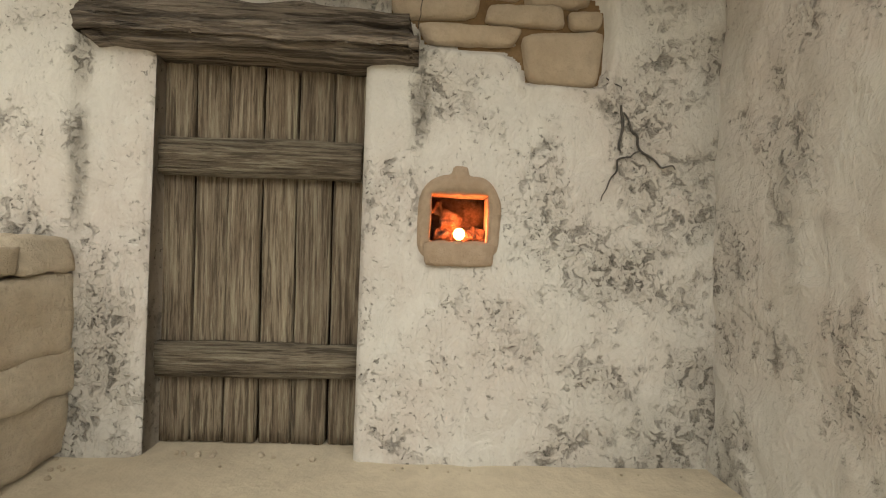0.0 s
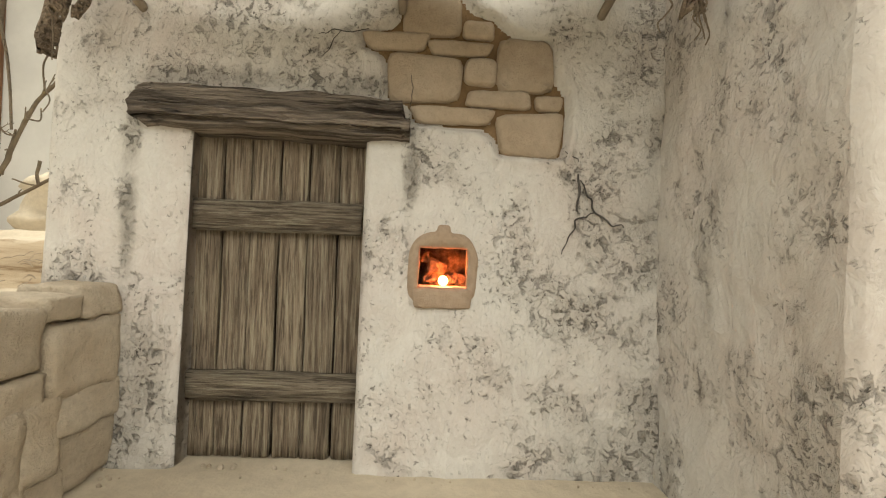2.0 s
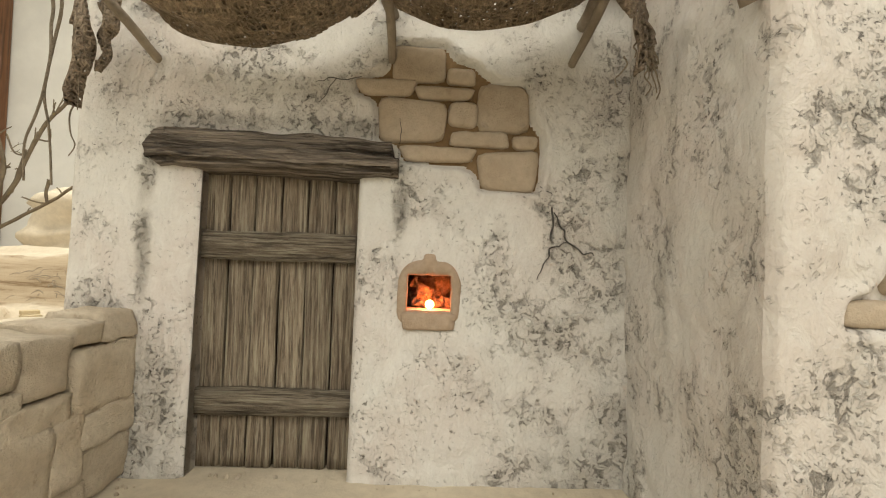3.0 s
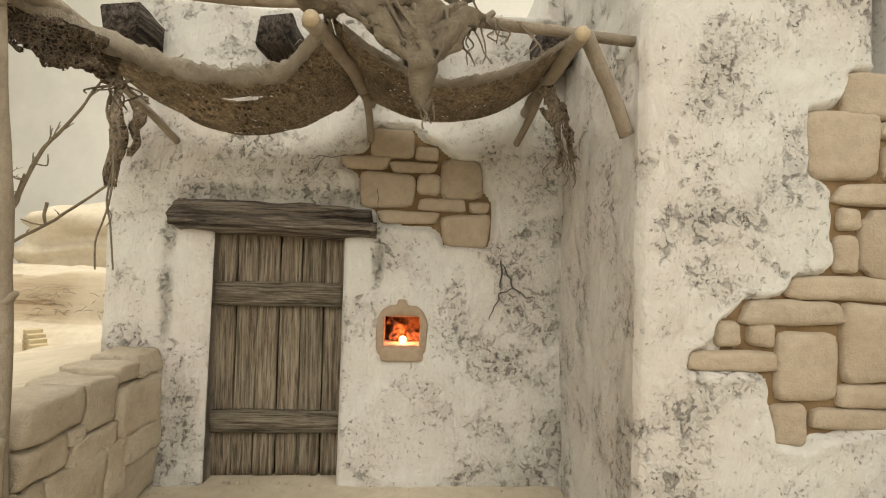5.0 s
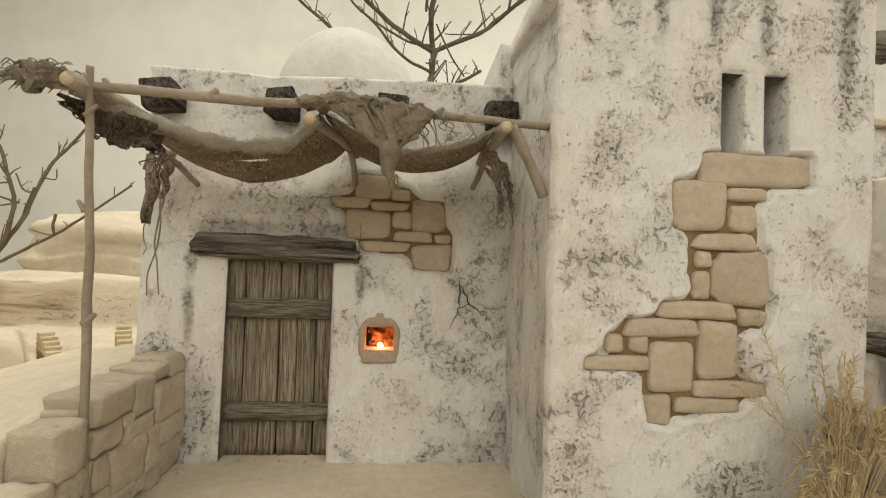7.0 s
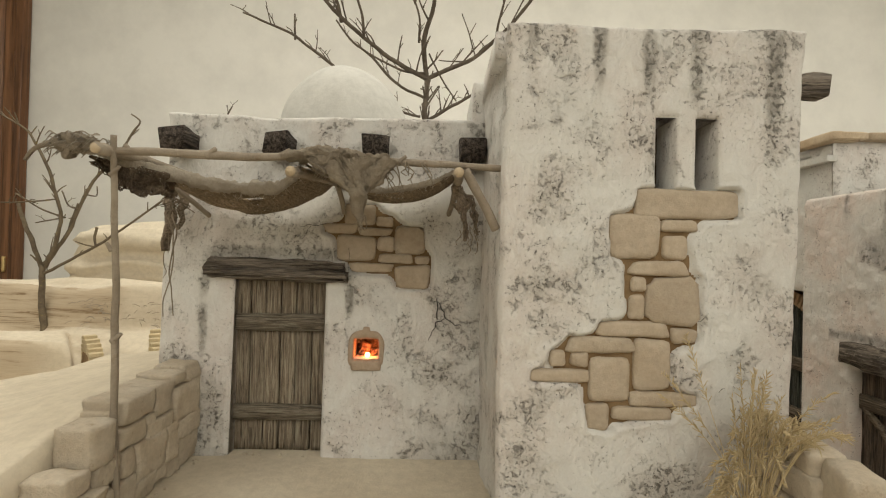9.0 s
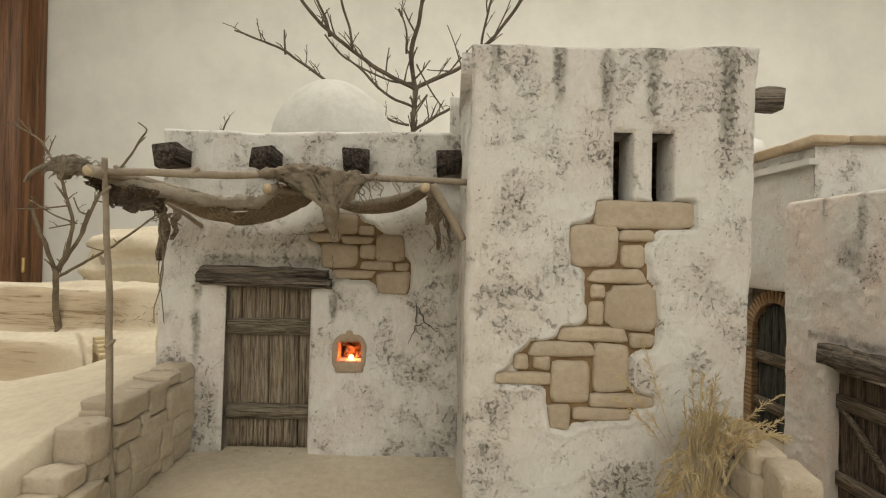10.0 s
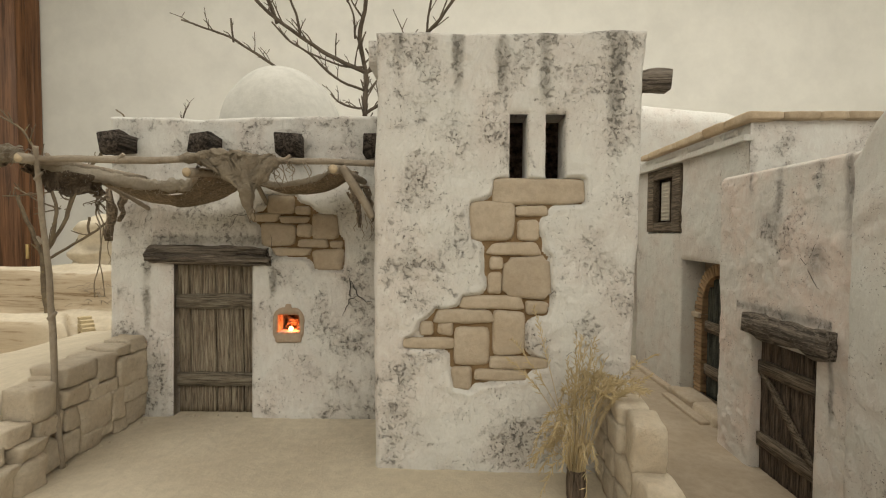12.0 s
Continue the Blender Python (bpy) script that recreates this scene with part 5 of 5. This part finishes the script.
# ---- straw at the tower's foot ----
def straw_bunch():
    rng = random.Random(21)
    bunch = thing("straw_bunch", (2.12, 0.50, 0.0), "bunch of dry golden grass ears in a small brown pot", "straw")
    bm = bmesh.new()
    prof = [(0.0, 0.0), (0.042, 0.0), (0.049, 0.025), (0.051, 0.10), (0.046, 0.155), (0.050, 0.168), (0.042, 0.168), (0.038, 0.12), (0.0, 0.11)]
    n = 20
    rings = [[bm.verts.new((2.12 + r * math.cos(2 * math.pi * k / n), 0.50 + r * math.sin(2 * math.pi * k / n), z)) for k in range(n)] for r, z in prof[1:-1]]
    for a, b in zip(rings, rings[1:]):
        for k in range(n):
            bm.faces.new((a[k], a[(k + 1) % n], b[(k + 1) % n], b[k]))
    bm.faces.new(rings[0])
    bm.faces.new(rings[-1])
    part("pot", bm, DOOR_BROWN, bunch, "small dark brown pot")

    def ear(base, mid, tip, r, count, size, label=""):
        bm = bmesh.new()
        pts = [base * (1 - t) ** 2 + mid * 2 * t * (1 - t) + tip * t * t for t in (k / 6 for k in range(7))]
        tube(bm, pts, [r * (1 - 0.1 * k) for k in range(7)], 4)
        for k in range(count):
            t = 0.50 + 0.5 * k / count
            q = base * (1 - t) ** 2 + mid * 2 * t * (1 - t) + tip * t * t
            way = ((tip - mid) * t + (mid - base) * (1 - t)).normalized()
            d = (way + 0.85 * Vector((rng.uniform(-1, 1), rng.uniform(-1, 1), rng.uniform(-1, 1)))).normalized()
            ln = size * rng.uniform(0.7, 1.2) * (1.15 - 0.5 * (t - 0.5))
            tube(bm, [q, q + d * ln * 0.5, q + d * ln], [0.0014, 0.0028, 0.0005], 3)
        part("ear", bm, STRAW, bunch, label)

    for i in range(60):
        a = rng.uniform(0, 2 * math.pi)
        lean = rng.uniform(0.1, 1.0)
        out = Vector((math.cos(a), 0.75 * math.sin(a) - 0.1, 0))
        base = Vector((2.12 + 0.03 * math.cos(a), 0.50 + 0.03 * math.sin(a), 0.12))
        high = rng.uniform(0.22, 0.50) * (1.15 - 0.35 * lean)
        mid = base + Vector((0.02, 0, 1.25 * high)) + out * 0.12 * lean
        tip = base + out * (0.05 + 0.24 * lean) + Vector((0.03, 0, high * (1.05 - 1.25 * lean * rng.uniform(0.6, 1.1))))
        tip.y, mid.y = min(tip.y, 0.73), min(mid.y, 0.73)
        if tip.x > 2.17:
            tip.z = max(tip.z, 0.62)
            mid.z = max(mid.z, 0.70)
        ear(base, mid, tip, 0.0022, 30, 0.036)
    for i in range(12):
        base = Vector((2.12 + rng.uniform(-0.03, 0.03), 0.50, 0.12))
        tip = Vector((2.19 + rng.uniform(-0.10, 0.12), 0.56 + rng.uniform(-0.05, 0.1), rng.uniform(0.66, 0.86)))
        ear(base, base.lerp(tip, 0.5) + Vector((-0.02, 0, 0.08)), tip, 0.0024, 34, 0.036, "upright ear")
    # long ears that reach over the stones and past the wall
    for base, mid, tip in (((2.10, 0.55, 0.3), (2.02, 0.62, 0.55), (1.80, 0.70, 0.80)), ((2.08, 0.55, 0.3), (2.00, 0.66, 0.7), (1.93, 0.73, 0.98)), ((2.08, 0.5, 0.3), (1.98, 0.6, 0.55), (1.78, 0.66, 0.70)), ((2.14, 0.5, 0.3), (2.3, 0.55, 0.66), (2.56, 0.6, 0.74)), ((2.12, 0.5, 0.3), (2.28, 0.5, 0.55), (2.5, 0.5, 0.66))):
        ear(Vector(base), Vector(mid), Vector(tip), 0.0024, 36, 0.036, "long bending ear")


straw_bunch()


# ---- houses along the street ----
def street_house():
    house = thing("street_house", (4.9, 3.9, -0.63), "tall grey plastered house with arched doorway and tiled eaves", "house")
    x = 4.28

    def side(u, v, d):
        return x - d, u, v

    holes = [(2.97, 3.91, -0.64, 1.065, 0.30), (3.96, 4.95, 1.40, 2.27, 0.16)]
    st = lambda u, v: 0.5 * np.exp(-(((u - 3.95) / 0.03) ** 2)) * (v > 1.0) * (v < 1.45) + 0.4 * ease(0.0, -0.6, v) + 0.3 * np.exp(-(((u - 5.3) / 0.3) ** 2))
    part("street_wall", plaster_sheet("street_wall", (2.64, 5.3, 0.03), (-0.66, 2.42, 0.03), side, 51, holes, stain_tone=st, rough=0.02), PLASTER_GREY, house)
    me = plaster_sheet("gable_wall", (x, 7.0, 0.03), (1.2, 2.46, 0.03), lambda u, v, d: (u, 2.63 - d, v), 52, rough=0.012)
    part("gable_wall", me, PLASTER, house, "whitewashed upper wall")
    part("roof", new_box((x, 2.64, 2.36), (7.0, 5.3, 2.44)), PLASTER_GREY, house, "flat roof")
    part("moulding", plank((x - 0.075, 2.60, 2.268), (x + 0.02, 5.28, 2.328), 81, "y", 0.006), PLASTER_GREY, house, "thin pale moulding under the eaves", smooth=False)
    y, i = 2.58, 0
    while y < 5.0:
        w = 0.36 + 0.05 * math.sin(i * 1.9)
        bm = rounded_block((0.30, w - 0.008, 0.085), 500 + i, 0.2, 0.05, 4)
        part("eaves_tile", moved(bm, Matrix.Translation((x + 0.07, y + w / 2, 2.485))), TILE, house)
        y += w
        i += 1
    u = x - 0.08
    while u < 6.9:
        w = 0.31 + 0.05 * math.sin(i * 1.9)
        bm = rounded_block((w - 0.008, 0.30, 0.075), 500 + i, 0.2, 0.05, 4)
        part("eaves_tile", moved(bm, Matrix.Translation((u + w / 2, 2.70, 2.495))), TILE, house)
        u += w
        i += 1

    # arched doorway
    xd = x + 0.13
    part("recess", new_box((xd + 0.155, 2.94, -0.64), (xd + 0.19, 3.96, 1.10)), STONE, house, "tan plastered recess")
    door = part("door", new_box((xd + 0.13, 3.03, -0.56), (xd + 0.15, 3.72, 0.90)), DOOR_GREEN, house, "dark green plank door under a brick arch")
    cuts = np.linspace(3.03, 3.72, 7)
    for k in range(6):
        top = 0.56 + math.sqrt(max(0.02, 0.345**2 - ((cuts[k] + cuts[k + 1]) / 2 - 3.375) ** 2))
        part("plank", plank((xd + 0.095, cuts[k] + 0.004, -0.55), (xd + 0.13, cuts[k + 1] - 0.004, top), 90 + k, "z", 0.004), DOOR_GREEN, door)
    for z0 in (-0.30, 0.22):
        part("batten", plank((xd + 0.06, 3.04, z0), (xd + 0.097, 3.71, z0 + 0.13), 95 + z0, "y", 0.005), DOOR_BROWN_Y, door)
    arch = part("brick_arch", new_box((xd + 0.12, 3.745, -0.56), (xd + 0.15, 3.895, 0.56)), MORTAR, house, "narrow brick arch round the doorway")
    for k in range(22):
        z = -0.53 + k * 0.05
        part("brick", new_box((xd + 0.035, 3.735, z), (xd + 0.15, 3.895 + 0.006 * (k % 3), z + 0.042), 0.008), BRICK, arch, smooth=False)
    for k in range(24):
        a = math.pi * (k + 0.5) / 24
        bm = new_box((-0.055, 0.0, -0.021), (0.055, 0.135, 0.021), 0.008)
        m = Matrix.Translation((xd + 0.09, 3.375 + 0.352 * math.cos(a), 0.56 + 0.352 * math.sin(a))) @ rot("X", math.degrees(a))
        part("brick", moved(bm, m), BRICK, arch, smooth=False)
    part("impost", moved(rounded_block((0.14, 0.2, 0.07), 71, 0.2, 0.05), Matrix.Translation((xd + 0.07, 3.85, 0.40))), STONE, house, "small stone impost")
    for lo, hi, s in (((x - 0.10, 2.92, -0.66), (x + 0.16, 3.42, -0.52), 1), ((x - 0.10, 3.43, -0.66), (x + 0.16, 3.98, -0.52), 2), ((x - 0.22, 3.0, -0.66), (x - 0.10, 3.9, -0.59), 3)):
        c = [(a + b) / 2 for a, b in zip(lo, hi)]
        part("door_step", moved(rounded_block([b - a for a, b in zip(lo, hi)], 520 + s, 0.2, 0.04), Matrix.Translation(c)), STONE, house, "worn stone step")
    part("plinth_ledge", moved(rounded_block((0.12, 1.25, 0.08), 525, 0.2, 0.03, 6), Matrix.Translation((x - 0.02, 4.63, -0.62))), STONE, house, "low stone ledge")

    # shuttered window with a pale lattice
    win = part("window", new_box((x + 0.15, 3.94, 1.38), (x + 0.17, 4.97, 2.29)), DOOR_BROWN, house, "dark wooden window with pale lattice")
    for lo, hi in (((x - 0.02, 3.97, 1.41), (x + 0.08, 4.18, 2.26)), ((x - 0.02, 4.74, 1.41), (x + 0.08, 4.94, 2.26)), ((x - 0.012, 4.18, 2.13), (x + 0.08, 4.74, 2.26)), ((x - 0.012, 4.18, 1.41), (x + 0.08, 4.74, 1.54))):
        part("window_frame", new_box(lo, hi, 0.012), DOOR_BROWN_Y, win, "grey-brown wooden frame")
    for k in range(5):
        yy = 4.36 + 0.05 * k
        part("lattice_bar", new_box((x + 0.03, yy, 1.56), (x + 0.045, yy + 0.016, 2.08)), LATTICE, win, smooth=False)
    for k in range(10):
        zz = 1.58 + 0.05 * k
        part("lattice_bar", new_box((x + 0.028, 4.35, zz), (x + 0.043, 4.59, zz + 0.016)), LATTICE, win, smooth=False)


def annex():
    house = thing("lean_to_house", (4.6, 1.6, -0.63), "lower pinkish plastered house with plank door on the street", "house")
    x = 4.03

    def side(u, v, d):
        return x - d, u, v

    def stain_tone(u, v):
        drips = sum(np.exp(-(((u - a) / 0.045) ** 2)) * ease(1.9 - ln, 1.8, v) * k for a, k, ln in ((2.20, 0.6, 0.4), (1.85, 0.7, 0.6), (1.20, 1.0, 1.0), (1.45, 0.4, 0.5)))
        beside = 0.9 * np.exp(-(((u - 1.30) / 0.03) ** 2)) * (v < 0.6) * ease(-0.1, 0.2, v)
        over = 0.8 * np.exp(-(((v - 0.76) / 0.05) ** 2)) * (u > 1.3) * (u < 2.35)
        patch = 0.75 * np.exp(-(((u - 1.95) / 0.2) ** 2 + ((v - 1.45) / 0.2) ** 2)) + 0.8 * np.exp(-(((u - 1.45) / 0.12) ** 2 + ((v - 1.2) / 0.15) ** 2))
        return drips + beside + over + patch

    holes = [(1.44, 2.13, -0.66, 0.50, 0.13)]
    me = plaster_sheet("street_wall", (0.90, 2.62, 0.014), (-0.66, 1.92, 0.014), side, 61, holes, edges=(lambda u, v: 1.92 - v,), stain_tone=stain_tone, rough=0.022)
    wall = part("street_wall", me, PINK_PLASTER, house)
    part("roof", new_box((x + 0.035, 1.0, 1.80), (7.0, 2.36, 1.918)), PLASTER_GREY, house, "flat plastered roof")
    part("back_return", new_box((x + 0.06, 2.40, -0.66), (7.0, 2.626, 1.9)), PLASTER_GREY, house)
    door = part("door", new_box((x + 0.125, 1.42, -0.66), (x + 0.15, 2.16, 0.52)), DOOR_BROWN, house, "brown plank door with a diagonal brace")
    cuts = np.linspace(1.43, 2.14, 7)
    for k in range(6):
        part("plank", plank((x + 0.085, cuts[k] + 0.004, -0.64), (x + 0.125, cuts[k + 1] - 0.004, 0.52), 110 + k, "z", 0.005), DOOR_BROWN, door)
    for z0 in (-0.42, 0.20):
        part("batten", plank((x + 0.045, 1.45, z0), (x + 0.087, 2.11, z0 + 0.12), 120 + z0, "y", 0.005), DOOR_BROWN_Y, door)
    bm = plank((-0.02, -0.40, -0.025), (0.02, 0.40, 0.025), 125, "y", 0.004)
    part("brace", moved(bm, Matrix.Translation((x + 0.062, 1.78, -0.05)) @ rot("X", 42)), DOOR_BROWN_Y, door, "thin diagonal brace")
    bm = plank((x - 0.075, 1.245, 0.535), (x + 0.10, 2.175, 0.715), 130, "y", 0.034)
    part("lintel", bm, LINTEL_Y, house, "grey weathered timber lintel")

    def on(u, v):
        return (x + 0.002, u, v)

    crack("crack", wall, [on(1.72, 1.30), on(1.62, 1.22), on(1.55, 1.17), on(1.50, 1.25), on(1.44, 1.38)], 0.006)
    crack("crack", wall, [on(1.55, 1.17), on(1.48, 1.05), on(1.42, 1.0)], 0.005)
    crack("crack", wall, [on(1.34, 0.62), on(1.24, 0.63), on(1.16, 0.60), on(1.10, 0.50)], 0.005)
    # the next house, nearer along the street
    near = thing("corner_house", (4.8, 0.0, -0.63), "smooth grey plastered house with rounded corner", "house")
    me = plaster_sheet("street_wall", (-1.5, 1.14, 0.03), (-0.66, 2.16, 0.03), lambda u, v, d: (x - 0.045 - d, u, v - 0.30 * ease(0.80, 1.14, u) ** 2 * ease(1.0, 2.12, v)), 63, edges=(lambda u, v: 1.14 - u, lambda u, v: 2.16 - v), rough=0.02)
    part("street_wall", me, PLASTER_GREY, near)
    part("body", new_box((x, -1.5, -0.66), (7.0, 0.62, 2.09), 0.03), PLASTER_GREY, near)


PINK_PLASTER = plaster_mat("pink_washed_plaster", (0.57, 0.54, 0.495), (0.595, 0.495, 0.435), (0.14, 0.13, 0.12), -0.6)
LINTEL_Y = wood_mat("grey_lintel_wood", (0.34, 0.285, 0.23), (0.095, 0.075, 0.058), "y", 6.0, 0.05)
street_house()
annex()


def far_house():
    house = thing("far_house", (5.2, 8.0, -0.63), "white plastered house that closes the street behind the eaves", "house")
    me = plaster_sheet("end_wall", (2.9, 5.2, 0.03), (-0.66, 2.45, 0.03), lambda u, v, d: (u, 5.85 - d, v), 54, rough=0.02)
    part("end_wall", me, PLASTER_GREY, house, "grey wall that closes the street")
    part("body", moved(rounded_block((3.6, 2.0, 4.4), 88, 0.10, 0.03, 12), Matrix.Translation((5.3, 8.0, 1.60))), PLASTER, house)


far_house()


# ---- terrace details: rock, brick parapets, pebbles ----
def terrace_things():
    rock = rounded_block((3.0, 1.5, 1.9), 15, 0.28, 0.10, 24)
    for v in rock.verts:
        level = round(v.co.z * 5.5 + 0.4 * noise.noise(Vector((v.co.x * 0.9, 0, 3)))) / 5.5
        v.co.x *= 1.0 + 0.03 * math.sin(level * 9)
        v.co.y -= 0.07 * math.sin(level * 13 + v.co.x)
        v.co.z -= 0.10 * (v.co.x / 1.3) ** 2 * (v.co.z > 0)
        v.co.z += 0.03 * noise.noise(Vector((v.co.x * 0.8, v.co.y, v.co.z * 9)))
        v.co.y += 0.05 * noise.noise(Vector((v.co.x * 0.8, 0, v.co.z * 11)))
    tagged(part("sandstone_rock", moved(rock, Matrix.Translation((-4.25, 7.1, 0.86))), SAND, origin=(-4.3, 7.0, 0.5)), "rounded pale sandstone outcrop with level strata", "rock")
    for x0, y0, z0, turn, bend, label in ((-3.46, 4.17, 0.035, 40, 3.0, "short parapet of pale yellow bricks ending the carved bank"), (-2.68, 4.15, 0.125, 42, -5.0, "short curved parapet of pale yellow bricks beside the path")):
        par = thing("brick_parapet", (x0, y0, -0.3), label, "parapet", group="parapets of the sunken path")
        x, y, a = x0, y0, float(turn)
        for k in range(5):
            for c in range(7):
                q = noise.noise_vector(Vector((k * 3.1 + x0, c * 2.3, 0.5)))
                bm = new_box((-0.072 + 0.006 * q.x, -0.056, -0.0215), (0.072 + 0.008 * q.y, 0.056, 0.0215), 0.003)
                part("brick", moved(bm, Matrix.Translation((x + 0.006 * q.z, y, z0 - 0.025 + 0.036 * k - 0.052 * c)) @ rot("Z", a + 3 * q.x)), BRICK_PALE, par, smooth=False)
            x, y, a = x - 0.125 * math.sin(radians(a)), y + 0.125 * math.cos(radians(a)), a + bend
        core = moved(new_box((-0.06, -0.05, -0.5), (0.06, 0.50, z0 - 0.06), 0.01), Matrix.Translation((x0, y0, 0)) @ rot("Z", turn + bend * 2))
        part("core", core, MORTAR, par, "dark joints and core behind the bricks")
    rng = random.Random(3)
    bm = bmesh.new()
    for i in range(46):
        if i < 8:
            x, y = -0.55 + 0.48 * rng.random(), 1.475 + 0.05 * rng.random()
            r = rng.uniform(0.007, 0.012)
        elif i < 30:
            x, y = rng.uniform(-0.86, -0.78), rng.uniform(0.6, 1.5)
            r = rng.uniform(0.004, 0.009)
        else:
            x, y = rng.uniform(-0.8, 0.95), rng.uniform(1.42, 1.49)
            r = rng.uniform(0.002, 0.005)
        z = float(HEIGHT(np.array([x]), np.array([y]))[0])
        made = bmesh.ops.create_icosphere(bm, subdivisions=1, radius=r)
        for v in made["verts"]:
            v.co = Vector((x, y, z + r * 0.4)) + v.co * (1 + 0.3 * noise.noise(v.co * 90 + Vector((i, 0, 0))))
    tagged(part("pebbles", bm, STONE_PALE), "small pale pebbles and crumbs along the walls", "pebbles", kind="stuff")
    # dry root mat on the bank
    bm = bmesh.new()
    for i in range(60):
        x, y = -4.6 + 1.3 * rng.random(), 5.22 + 0.1 * rng.random()
        z = 0.2 + 0.35 * rng.random()
        p = Vector((x, y, z))
        d = Vector((rng.uniform(-1, 1), 0.05, rng.uniform(-0.4, 0.4)))
        tube(bm, [p, p + d * 0.07 + Vector((0, 0, 0.012)), p + d * 0.15], [0.005, 0.005, 0.003], 4)
    tagged(part("dry_roots", bm, STICK), "mat of dry yellow roots on the sandy bank", "roots", kind="stuff")


terrace_things()
